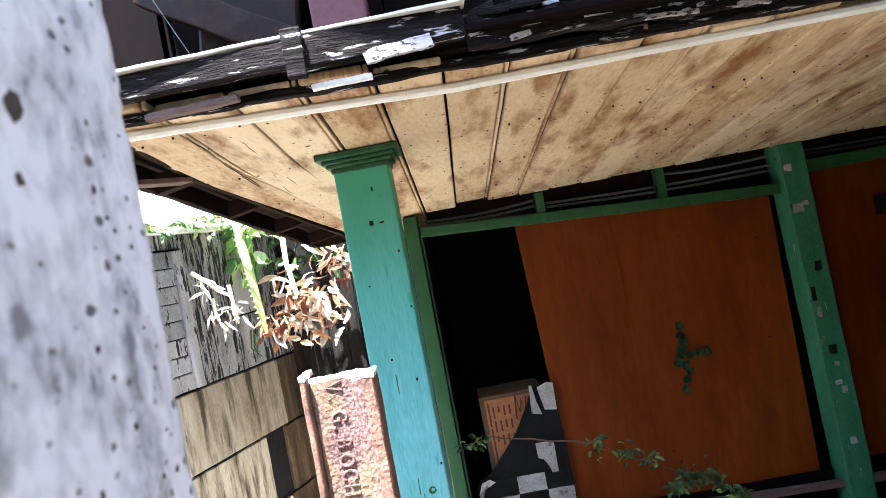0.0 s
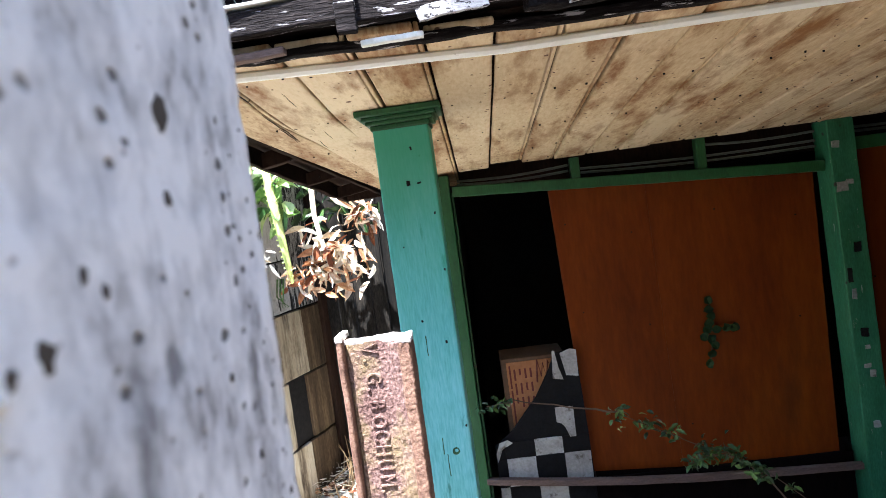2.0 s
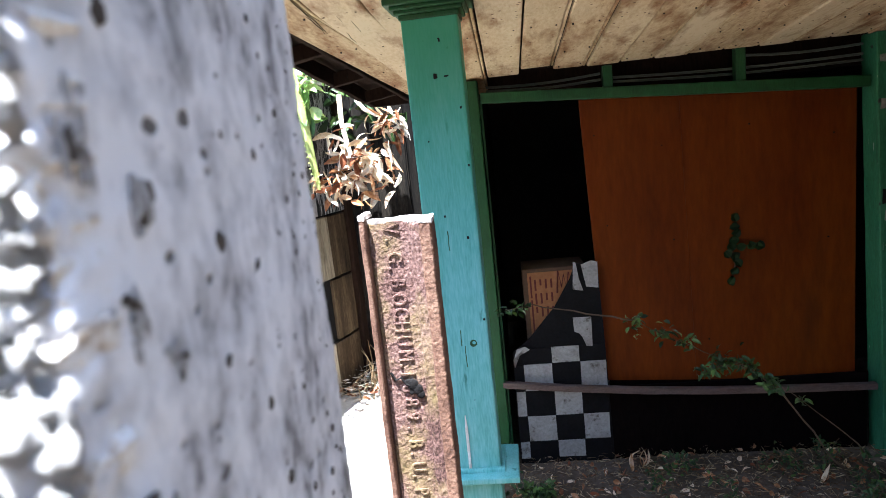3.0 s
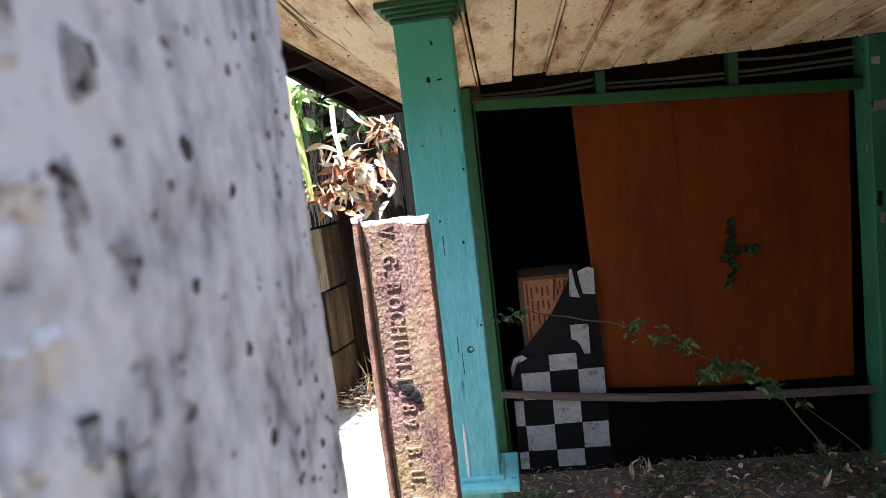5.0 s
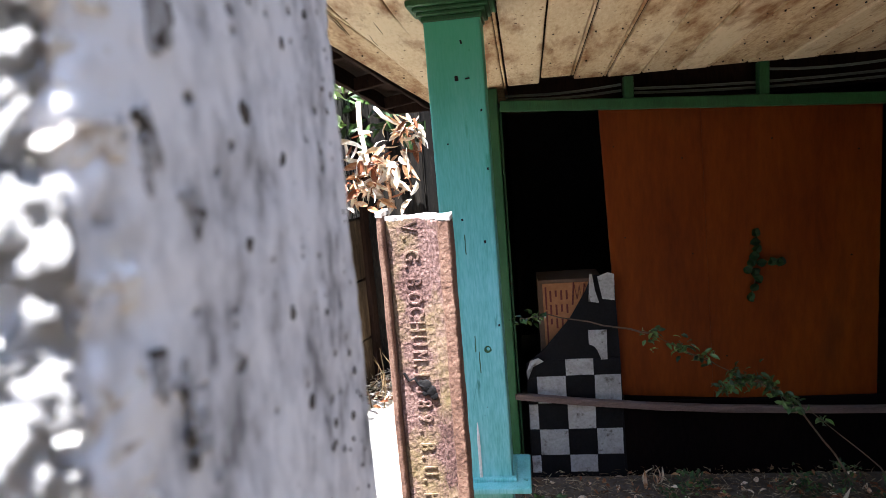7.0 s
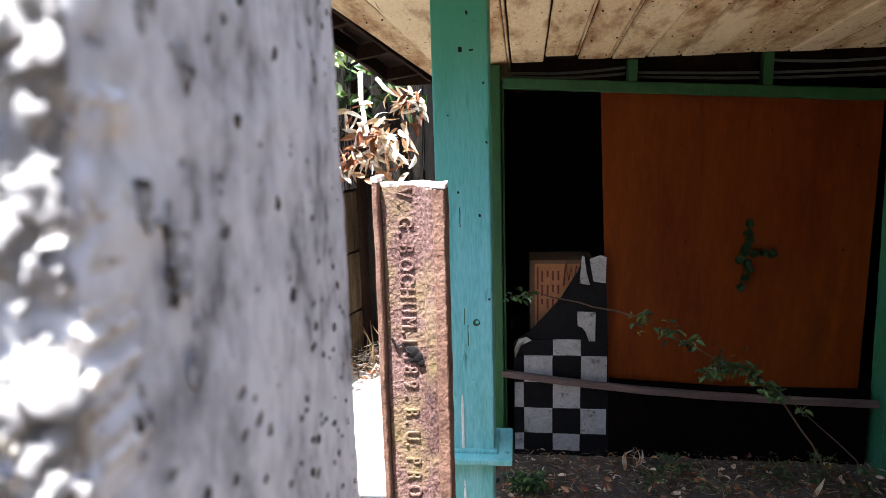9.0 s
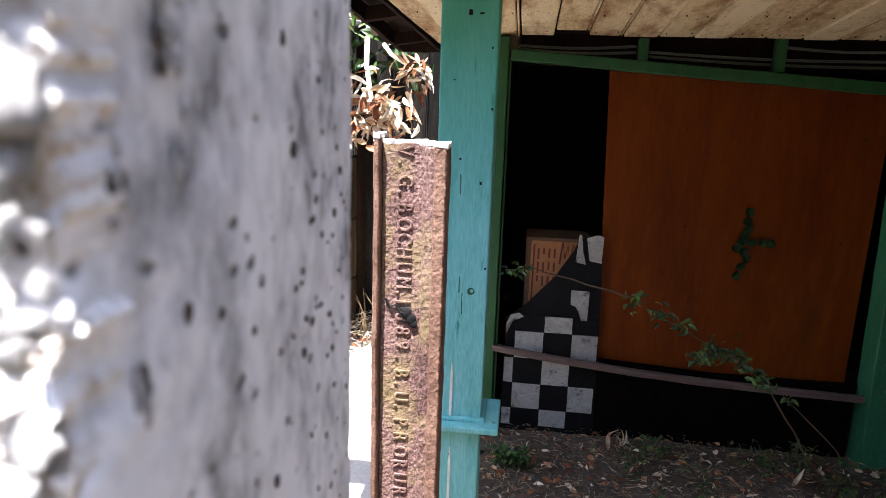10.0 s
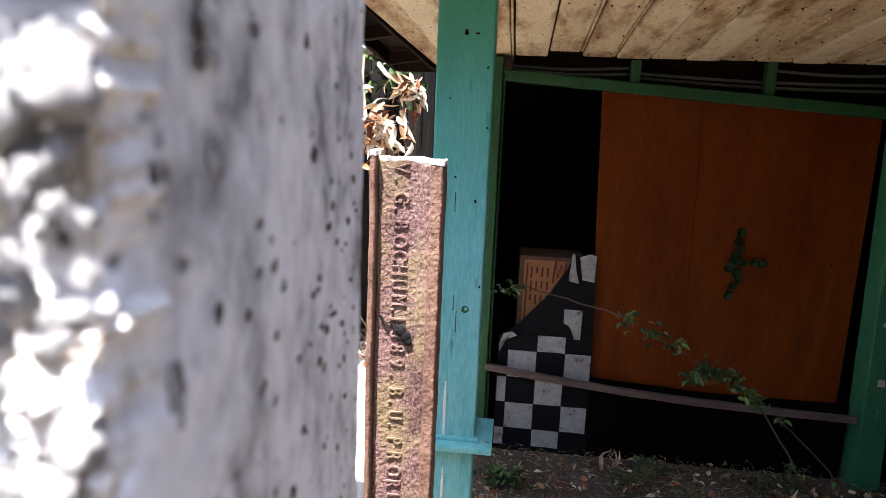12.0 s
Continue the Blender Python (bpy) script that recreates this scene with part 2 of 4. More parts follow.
CACTUS = mat("yellow_green_stem", [(0.3, (0.34, 0.46, 0.10)), (0.7, (0.66, 0.74, 0.30))], 8, 60, rough=0.6)
TWIG = mat("brown_twig", [(0.3, (0.05, 0.03, 0.018)), (0.7, (0.14, 0.09, 0.055))], 8, 60, rough=0.8)


def shade_up(m, colour, z0, z1):
    """Puts the light's change of hue into a paint with height, along a ragged line."""
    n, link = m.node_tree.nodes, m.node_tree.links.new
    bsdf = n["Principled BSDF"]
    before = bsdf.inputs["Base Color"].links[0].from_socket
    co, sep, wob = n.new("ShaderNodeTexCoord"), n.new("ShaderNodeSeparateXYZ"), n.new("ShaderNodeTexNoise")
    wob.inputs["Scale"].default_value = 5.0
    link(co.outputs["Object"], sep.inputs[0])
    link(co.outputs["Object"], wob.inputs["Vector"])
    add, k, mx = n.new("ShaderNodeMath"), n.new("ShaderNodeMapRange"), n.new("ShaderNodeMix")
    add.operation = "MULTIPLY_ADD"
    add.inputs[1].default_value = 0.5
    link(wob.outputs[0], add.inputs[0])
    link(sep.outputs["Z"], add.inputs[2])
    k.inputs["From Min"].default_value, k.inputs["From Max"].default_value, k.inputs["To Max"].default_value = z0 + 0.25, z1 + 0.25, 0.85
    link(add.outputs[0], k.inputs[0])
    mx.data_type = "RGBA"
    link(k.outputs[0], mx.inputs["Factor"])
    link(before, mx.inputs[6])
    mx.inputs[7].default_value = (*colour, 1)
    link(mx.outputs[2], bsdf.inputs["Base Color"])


# The greener light under the porch ceiling is mixed into the column's colour.
shade_up(TEAL, (0.045, 0.33, 0.17), 1.25, 2.05)

# ---------------------------------------------------------------- mesh helpers
def thing(name, at, label="", category="", group="", kind=""):
    ob = new(name)
    ob.location = at
    ob.empty_display_size = 0.1
    return tagged(ob, label, category, group, kind)


def whole(ob):
    return ob.location.copy() if ob.parent is None else ob.location + whole(ob.parent)


def part(name, bm, material, parent, label=""):
    """Links a bmesh given in world metres as one mesh under parent."""
    bm.transform(Matrix.Translation(-whole(parent)))
    me = bpy.data.meshes.new(name)
    bm.normal_update()
    bm.to_mesh(me)
    bm.free()
    me.materials.append(material)
    ob = new(name, me)
    ob.parent = parent
    return tagged(ob, label)


def solid(name, bm, material, label, category, kind="", at=None):
    """Links a bmesh in world metres as a thing of one mesh, its origin at its base."""
    vs = [v.co for v in bm.verts]
    o = Vector(at) if at else Vector((sum(v.x for v in vs) / len(vs), sum(v.y for v in vs) / len(vs), min(v.z for v in vs)))
    bm.transform(Matrix.Translation(-o))
    me = bpy.data.meshes.new(name)
    bm.normal_update()
    bm.to_mesh(me)
    bm.free()
    me.materials.append(material)
    ob = new(name, me)
    ob.location = o
    return tagged(ob, label, category, "", kind)


def box(x0, x1, y0, y1, z0, z1, bevel=0.004, cuts=(0, 0, 0), amp=0.0, freq=8.0, bm=None, turn=None):
    """A bevelled box; cuts along x, y, z and amp make its faces uneven; turn is a Matrix about its middle."""
    own = bmesh.new()
    nx, ny, nz = (c + 1 for c in cuts)
    grid = {}

    def vert(i, j, k):
        if (i, j, k) not in grid:
            grid[i, j, k] = own.verts.new((x0 + (x1 - x0) * i / nx, y0 + (y1 - y0) * j / ny, z0 + (z1 - z0) * k / nz))
        return grid[i, j, k]

    for i in range(nx):
        for j in range(ny):
            for k, flip in ((0, 1), (nz, 0)):
                q = [vert(i, j, k), vert(i + 1, j, k), vert(i + 1, j + 1, k), vert(i, j + 1, k)]
                own.faces.new(q[::-1] if flip else q)
    for i in range(nx):
        for k in range(nz):
            for j, flip in ((0, 0), (ny, 1)):
                q = [vert(i, j, k), vert(i + 1, j, k), vert(i + 1, j, k + 1), vert(i, j, k + 1)]
                own.faces.new(q[::-1] if flip else q)
    for j in range(ny):
        for k in range(nz):
            for i, flip in ((0, 1), (nx, 0)):
                q = [vert(i, j, k), vert(i, j + 1, k), vert(i, j + 1, k + 1), vert(i, j, k + 1)]
                own.faces.new(q[::-1] if flip else q)
    if bevel:
        own.normal_update()
        sharp = [e for e in own.edges if len(e.link_faces) == 2 and e.calc_face_angle(0) > 0.5]
        bmesh.ops.bevel(own, geom=sharp, offset=bevel, segments=2, affect="EDGES", profile=0.5)
    if amp:
        for v in own.verts:
            v.co += noise.noise_vector(v.co * freq) * amp + noise.noise_vector(v.co * freq * 3.7) * amp * 0.4
    if turn:
        mid = Vector(((x0 + x1) / 2, (y0 + y1) / 2, (z0 + z1) / 2))
        own.transform(Matrix.Translation(mid) @ turn @ Matrix.Translation(-mid))
    if bm is None:
        return own
    join(bm, own)
    return bm


def join(bm, own):
    me = bpy.data.meshes.new("tmp")
    own.to_mesh(me)
    own.free()
    bm.from_mesh(me)
    bpy.data.meshes.remove(me)


def bar(p0, p1, w, h, bevel=0.003, cuts=0, amp=0.0, bm=None):
    """A beam of section w by h between two points; h is measured upwards."""
    p0, p1 = Vector(p0), Vector(p1)
    d = p1 - p0
    own = box(0, d.length, -w / 2, w / 2, -h / 2, h / 2, bevel, (cuts, 0, 0), amp, 9.0)
    x = d.normalized()
    y = Vector((0, 0, 1)).cross(x)
    y = y.normalized() if y.length > 1e-4 else Vector((0, 1, 0))
    z = x.cross(y)
    m = Matrix((x, y, z)).transposed().to_4x4()
    m.translation = p0
    own.transform(m)
    if bm is None:
        return own
    join(bm, own)
    return bm


def tube(points, radii, sides=7, bm=None):
    """A tapered tube through points."""
    bm = bm or bmesh.new()
    points = [Vector(p) for p in points]
    rings = []
    for i, p in enumerate(points):
        d = (points[min(i + 1, len(points) - 1)] - points[max(i - 1, 0)]).normalized()
        u = d.cross(Vector((0.31, 0.9, 0.27))).normalized()
        w = d.cross(u)
        r = radii[i] if hasattr(radii, "__len__") else radii
        rings.append([bm.verts.new(p + (u * math.cos(a) + w * math.sin(a)) * r) for a in (2 * math.pi * k / sides for k in range(sides))])
    for a, b in zip(rings, rings[1:]):
        for k in range(sides):
            bm.faces.new((a[k], a[(k + 1) % sides], b[(k + 1) % sides], b[k]))
    bm.faces.new(rings[0][::-1])
    bm.faces.new(rings[-1])
    return bm


def blade(bm, base, tip, width, sag=0.2, segs=4, normal=None):
    """A pointed, folded leaf from base to tip that droops in between."""
    base, tip = Vector(base), Vector(tip)
    d = tip - base
    side = d.cross(normal or Vector((random.uniform(-1, 1), random.uniform(-1, 1), random.uniform(0.2, 1))))
    if side.length < 1e-6:
        side = d.cross(Vector((1, 0, 0)))
    side.normalize()
    up = side.cross(d).normalized()
    rows = []
    for i in range(segs + 1):
        s = i / segs
        w = width * math.sin(math.pi * min(0.97, 0.12 + 0.85 * s)) * 0.5
        c = base + d * s + up * sag * d.length * 4 * s * (1 - s)
        rows.append([bm.verts.new(c - side * w + up * w * 0.4), bm.verts.new(c), bm.verts.new(c + side * w + up * w * 0.4)])
    for a, b in zip(rows, rows[1:]):
        for k in (0, 1):
            bm.faces.new((a[k], a[k + 1], b[k + 1], b[k]))


def smooth(ob):
    for p in ob.data.polygons:
        p.use_smooth = True
    return ob


def ceil_z(y):
    """The height of the porch ceiling, which falls towards the wall."""
    return 2.178 - 0.115 * (y - 1.97)


WALL = 3.30

# ---------------------------------------------------------------- ground
bm = bmesh.new()
xs = [-400, -60, -12, -6] + [-4 + 0.16 * i for i in range(51)] + [6, 12, 60, 400]
ys = [-400, -60, -12, -5] + [-2 + 0.16 * i for i in range(56)] + [9, 14, 60, 400]
verts = []
for y in ys:
    row = []
    for x in xs:
        near = abs(x) < 5 and -3 < y < 8
        z = 0.018 * noise.noise(Vector((x * 2.1, y * 2.1, 0))) + 0.010 * noise.noise(Vector((x * 7, y * 7, 3))) if near else 0.0
        row.append(bm.verts.new((x, y, z)))
    verts.append(row)
for a, b in zip(verts, verts[1:]):
    for i in range(len(xs) - 1):
        bm.faces.new((a[i], a[i + 1], b[i + 1], b[i]))
smooth(solid("ground", bm, SOIL, "dry trodden soil with leaf litter", "ground", "structure", at=(0, 0, 0)))

# ---------------------------------------------------------------- porch ceiling
bm = bmesh.new()
x = -0.66
k = 0
while x < 4.2:
    w = 0.1555
    y1 = 3.72 if x < -0.15 else WALL - 0.02 - (0.10 if k == 5 else 0.0)
    y0 = 1.42 + 0.05 * noise.noise(Vector((x * 3, 0, 0))) + 0.11 * (x + 0.6) * (x < 1.4) + 0.2 * (x >= 1.4)
    dz = random.uniform(-0.003, 0.003)
    bead = 0.013 if k % 3 != 1 else 0.0
    own = box(x + 0.0035, x + w - 0.0035 - bead, y0, y1, 0, 0.02, 0.006, (0, 14, 0), 0.0016, 5)
    if bead:
        box(x + w - bead - 0.001, x + w - 0.004, y0 + 0.01 * random.random(), y1, 0.001, 0.02, 0.003, (0, 14, 0), 0.0008, 5, own)
    skew = 0.13 * min(1.0, max(0.0, (-0.25 - x) / 0.4))
    for v in own.verts:
        v.co.x += skew * max(0.0, v.co.y - 2.0)
        v.co.z += ceil_z(v.co.y) + dz
    join(bm, own)
    x += w
    k += 1
solid("ceiling", bm, CREAM, "cream painted tongue-and-groove porch ceiling with brown water stains", "ceiling", "structure")
own = box(-0.44, 4.2, 1.5, 3.7, 0.035, 0.05, 0)
for v in own.verts:
    v.co.z += ceil_z(v.co.y)
solid("ceiling_backing", own, DARK_WOOD, "dark boarding above the ceiling boards", "ceiling", "structure")

cracks = thing("split_boards", (-0.4, 1.7, 2.17), "dark splits in the weathered ceiling boards", "cracks")
rnd = random.Random(41)
for k in range(14):
    cx, cy = rnd.uniform(-0.58, -0.15), rnd.uniform(1.50, 2.3)
    pts = []
    for q in range(5):
        px, py = cx + rnd.uniform(-0.003, 0.003), cy + 0.05 * q
        pts.append((px, py, ceil_z(py) + 0.0005))
    part("split", tube(pts, [0.0005, 0.0013, 0.0016, 0.0011, 0.0004], 5), TAR, cracks)
nails = thing("ceiling_nails", (0.8, 2.4, 2.1), "rusty nail heads along the ceiling boards", "nails", kind="stuff")
bm = bmesh.new()
rnd = random.Random(6)
for k in range(26):
    for yy in (1.62, 2.05, 2.48, 2.9, 3.2):
        for off in (0.03, 0.12):
            nx, ny = -0.66 + 0.1555 * k + off + rnd.uniform(-0.008, 0.008), yy + rnd.uniform(-0.02, 0.02)
            tube([(nx, ny, ceil_z(ny) + 0.004), (nx, ny, ceil_z(ny) - 0.0025)], [0.0036, 0.003], 6, bm)
part("nail_heads", bm, TAR, nails)

# white quarter-round along the front of the ceiling
bm = bmesh.new()
pts = [(-0.66 + 0.2 * i, 1.515 + 0.088 * min(1, 0.2 * i / 0.8), 0) for i in range(25)]
pts = [(px, py, ceil_z(py) - 0.010 + 0.002 * noise.noise(Vector((px * 4, 0, 1)))) for px, py, _ in pts]
solid("trim", tube(pts, 0.0115, 8, bm), TRIM_PAINT, "flaking white quarter-round strip under the ceiling edge", "trim", "structure")

# rotten fascia with its broken pieces
fascia = thing("fascia", (0.5, 1.38, 2.2), "black rotten fascia board with flaking white paint", "fascia", kind="structure")
a, b, c = (-0.66, 1.375, 2.238), (-0.165, 1.375, 2.245), (0.17, 1.42, 2.262)
part("board", bar(Vector(a) + Vector((0, 0, 0.010)), Vector(b) + Vector((0, 0, 0.012)), 0.035, 0.050, 0.003, 60, 0.003), ROTTEN, fascia)
part("board", bar(Vector(b) + Vector((0, 0, 0.008)), Vector(c) + Vector((0, 0, 0.010)), 0.04, 0.064, 0.003, 40, 0.004), ROTTEN, fascia)
part("board", bar((0.175, 1.44, 2.252), (1.3, 1.60, 2.262), 0.04, 0.07, 0.004, 60, 0.012), ROTTEN, fascia)
part("board", bar((1.3, 1.60, 2.255), (4.2, 1.66, 2.255), 0.04, 0.09, 0.004, 60, 0.010), ROTTEN, fascia)
part("cleat", bar((-0.19, 1.35, 2.25), (-0.15, 1.35, 2.25), 0.02, 0.10, 0.003, 3, 0.003), ROTTEN, fascia)
part("loose_strip", bar((-0.50, 1.40, 2.192), (-0.31, 1.40, 2.200), 0.03, 0.016, 0.003, 14, 0.006), GREY_WOOD, fascia, "splintered grey strip")
part("loose_strip", bar((-0.155, 1.39, 2.188), (-0.03, 1.40, 2.192), 0.02, 0.012, 0.002, 8, 0.003), WHITE_PAINT, fascia, "torn pale strip")
part("patch", bar((-0.04, 1.375, 2.222), (0.10, 1.392, 2.240), 0.012, 0.030, 0.002, 12, 0.009), FLAKE, fascia, "pale torn patch")
# The fascia's sunlit top edge is modelled as a white strip.
part("drip_edge", bar((-0.66, 1.362, 2.277), (0.18, 1.400, 2.303), 0.05, 0.007, 0.002, 20, 0.002), WHITE_PAINT, fascia, "thin white strip standing for the sunlit top edge")
part("under_strip", bar((-0.66, 1.43, 2.205), (1.2, 1.58, 2.215), 0.03, 0.02, 0.003, 40, 0.006), ROTTEN, fascia)
for i in range(34):
    px = random.uniform(0.2, 1.9)
    py = 1.40 + 0.145 * min(px, 1.3) - 0.004
    pz = random.choice((2.225, 2.235, 2.25, 2.27, 2.285))
    part("paint_flake", bar((px, py, pz), (px + random.uniform(0.03, 0.13), py + 0.012, pz + random.uniform(-0.004, 0.006)), 0.012, random.uniform(0.006, 0.016), 0.002, 7, 0.005),
         random.choice((FLAKE, FLAKE, ROTTEN)), fascia)
for i in range(12):
    px = random.uniform(0.18, 0.42)
    part("splinter", bar((px, 1.43, 2.285), (px + random.uniform(0.02, 0.06), 1.43, 2.285 + random.uniform(-0.005, 0.02)), 0.02, 0.014, 0.002, 2, 0.004), ROTTEN, fascia)

fascia.location.z += 0.024

# the dark side edge of the eave, with its rafter ends
eave = thing("eave", (-0.75, 2.6, 2.1), "dark weathered rafters and boards along the side eave", "eave", kind="structure")
for i in range(5):
    yy = 1.55 + i * 0.5
    inner, outer = -0.645 + 0.085 * max(0.0, yy - 2.0), -0.80 + 0.06 * max(0.0, yy - 2.0)
    part("rafter", bar((inner, yy, ceil_z(yy) + 0.05), (outer, yy, ceil_z(yy) + 0.02), 0.05, 0.06, 0.004, 3, 0.003), DARK_WOOD, eave)
part("edge_board", bar((-0.652, 1.45, ceil_z(1.45) + 0.03), (-0.652, 2.05, ceil_z(2.05) + 0.03), 0.02, 0.06, 0.004, 8, 0.004), DARK_WOOD, eave)
part("edge_board", bar((-0.652, 2.05, ceil_z(2.05) + 0.03), (-0.475, 3.72, ceil_z(3.72) + 0.03), 0.02, 0.06, 0.004, 16, 0.004), DARK_WOOD, eave)
part("outer_board", bar((-0.80, 1.9, ceil_z(1.9) + 0.03), (-0.69, 3.72, ceil_z(3.72) + 0.03), 0.025, 0.07, 0.004, 20, 0.006), DARK_WOOD, eave)
part("end_board", bar((-0.69, 3.735, ceil_z(3.73) + 0.03), (-0.20, 3.735, ceil_z(3.73) + 0.03), 0.022, 0.07, 0.004, 10, 0.004), DARK_WOOD, eave)
part("roof_board", bar((-0.74, 1.5, ceil_z(1.5) + 0.095), (-0.62, 3.76, ceil_z(3.76) + 0.095), 0.30, 0.02, 0.004, 10, 0.003), DARK_WOOD, eave)
part("loose_plank", bar((-0.80, 1.75, 2.165), (-0.66, 1.95, 2.172), 0.06, 0.015, 0.003, 6, 0.003), GREY_WOOD, eave, "loose grey plank end")

# ---------------------------------------------------------------- upper storey behind the fascia
# Near-black boards carry the deep shade of the open upper storey.
upper = thing("wall_upper", (1.5, 1.9, 2.3), "near-black boards put in for the dark space behind the fascia", "wall", kind="structure")
for i in range(16):
    part("board", box(-0.62 + i * 0.31, -0.315 + i * 0.31, 1.95, 1.975, 2.24, 4.2, 0.004), SHADE_BLACK, upper)
# Two boards added to cover the sky beside the upper wall.
for i in range(4, 6):
    part("board", box(-2.49 + i * 0.31, -2.185 + i * 0.31, 1.95, 1.975, 2.24, 2.86, 0.004), SHADE_BLACK, upper)
part("corner_board", box(-0.70, -0.635, 1.42, 1.46, 2.2, 2.9, 0.004, (0, 0, 10), 0.004), GREY_WOOD, upper)
part("floor", box(-1.0, 4.3, 1.40, 2.0, 2.222, 2.236, 0.002), SHADE_BLACK, upper)
post = thing("upper_post", (-0.10, 1.66, 2.236), "faded pink painted post above the fascia", "post")
part("shaft", box(-0.165, -0.03, 1.62, 1.70, 2.236, 4.2, 0.006), PINK, post)
post2 = copy_thing(post, pose(0.92, 1.78, 2.236))
post2.scale = (0.4, 0.5, 1)
cable = thing("hanging_cable", (-0.42, 1.56, 2.236), "thin pale cable hanging in the upper storey", "cable")
part("cable", tube([(-0.56, 1.56, 2.60), (-0.48, 1.56, 2.42), (-0.44, 1.56, 2.33), (-0.425, 1.56, 2.24)], 0.0011, 5), WIRE, cable)
beam = thing("fallen_beam", (-0.3, 1.78, 2.24), "brown beam lying askew in the upper storey", "beam")
part("timber", bar((-0.62, 1.80, 2.62), (-0.12, 1.74, 2.30), 0.05, 0.09, 0.005, 8, 0.004), BROWN, beam)
part("timber", bar((-0.62, 1.84, 2.40), (0.5, 1.84, 2.36), 0.05, 0.06, 0.005, 8, 0.004), BROWN, beam)
brown = solid("brown_panel", box(-0.50, -0.22, 1.84, 1.87, 2.235, 2.9, 0.01, turn=pose(0, 0, 0, 0, 8, 0).to_3x3().to_4x4()), BROWN,
      "glossy brown board leaning in the dark upper storey", "panel")
for ob in (upper, post, post2, cable, beam, brown):
    ob.location.z += 0.048
solid("wall_upper_side", box(-0.66, -0.63, 1.95, 4.3, 2.24, 4.2, 0.004), SHADE_BLACK, "dark boarded side wall of the upper storey", "wall", "structure")
# Unseen wing, added to shade the ground and dim the porch beyond.
solid("roof_wing", box(1.15, 4.4, -0.9, 0.80, 4.2, 4.3, 0.01), DARK_WOOD, "unseen roof wing added to shade the yard", "roof", "structure")
# Unseen roof; its front edge is placed to shade what lies behind the fascia.
solid("roof", box(-0.9, 4.4, 0.80, 6.4, 4.2, 4.3, 0.01), DARK_WOOD, "unseen dark roof added to shade the upper storey", "roof", "structure")

# ---------------------------------------------------------------- front wall
def post_lean(z):
    """How far the chipped post has gone out of plumb at a height."""
    return (1.95 - z) * 0.028



wall = thing("wall_front", (0.8, WALL, 0), "green framed front wall of the porch", "wall", kind="structure")
part("jamb", box(-0.156, -0.087, WALL - 0.05, WALL + 0.06, 0, 2.02, 0.006, (0, 0, 30), 0.002), GREEN, wall)
part("jamb_stop", box(-0.085, -0.073, WALL - 0.02, WALL + 0.04, 0, 1.93, 0.003, (0, 0, 20), 0.0015), GREEN, wall)
part("head_beam", bar((-0.078, WALL - 0.01, 1.935), (1.684, WALL - 0.01, 1.820), 0.07, 0.052, 0.005, 20, 0.002), GREEN, wall)
part("head_beam", bar((1.81, WALL - 0.01, 1.905), (3.9, WALL - 0.01, 1.90), 0.07, 0.06, 0.005, 20, 0.002), GREEN, wall)
for px, h0, h1 in ((0.525, 1.90, 2.02), (1.125, 1.87, 2.03), (2.6, 1.90, 2.02)):
    part("bracket", box(px - 0.022, px + 0.022, WALL - 0.035, WALL + 0.02, h0, h1, 0.003), GREEN, wall)
for px, w in ((1.690, 0.124),):
    own = box(px, px + w, WALL - 0.075, WALL + 0.06, -0.02, 2.03, 0.006, (0, 0, 40), 0.003)
    for v in own.verts:
        v.co.x += post_lean(v.co.z)
    part("post", own, GREEN_WORN, wall, "green post with chipped paint")
part("post", box(3.1, 3.24, WALL - 0.075, WALL + 0.06, -0.02, 2.03, 0.006, (0, 0, 40), 0.003), GREEN_WORN, wall)
part("back_board", box(-0.04, 4.2, WALL + 0.10, WALL + 0.12, 1.90, 2.3, 0), DARK_WOOD, wall)
# Base boards below the rail take the near-black shade colour.
part("base_board", box(0.44, 1.72, WALL + 0.02, WALL + 0.04, -0.02, 0.40, 0.003), SHADE_BLACK, wall)
part("base_board", box(1.81, 3.1, WALL + 0.02, WALL + 0.04, -0.02, 0.40, 0.003), SHADE_BLACK, wall)
for i, (s, e) in enumerate((((0.56, 1.965), (1.684, 1.945)), ((0.56, 1.945), (1.684, 1.918)), ((-0.05, 1.985), (0.5, 1.99)), ((-0.05, 1.968), (0.5, 1.962)), ((1.14, 2.0), (1.684, 1.99)),
                           ((1.81, 1.985), (3.1, 1.99)), ((1.81, 1.965), (3.1, 1.966)))):
    n = 8
    pts = [(s[0] + (e[0] - s[0]) * k / n, WALL + 0.03, s[1] + (e[1] - s[1]) * k / n - 0.012 * math.sin(math.pi * k / n)) for k in range(n + 1)]
    part("conduit", tube(pts, 0.0065, 6), WIRE, wall, "pale conduit")
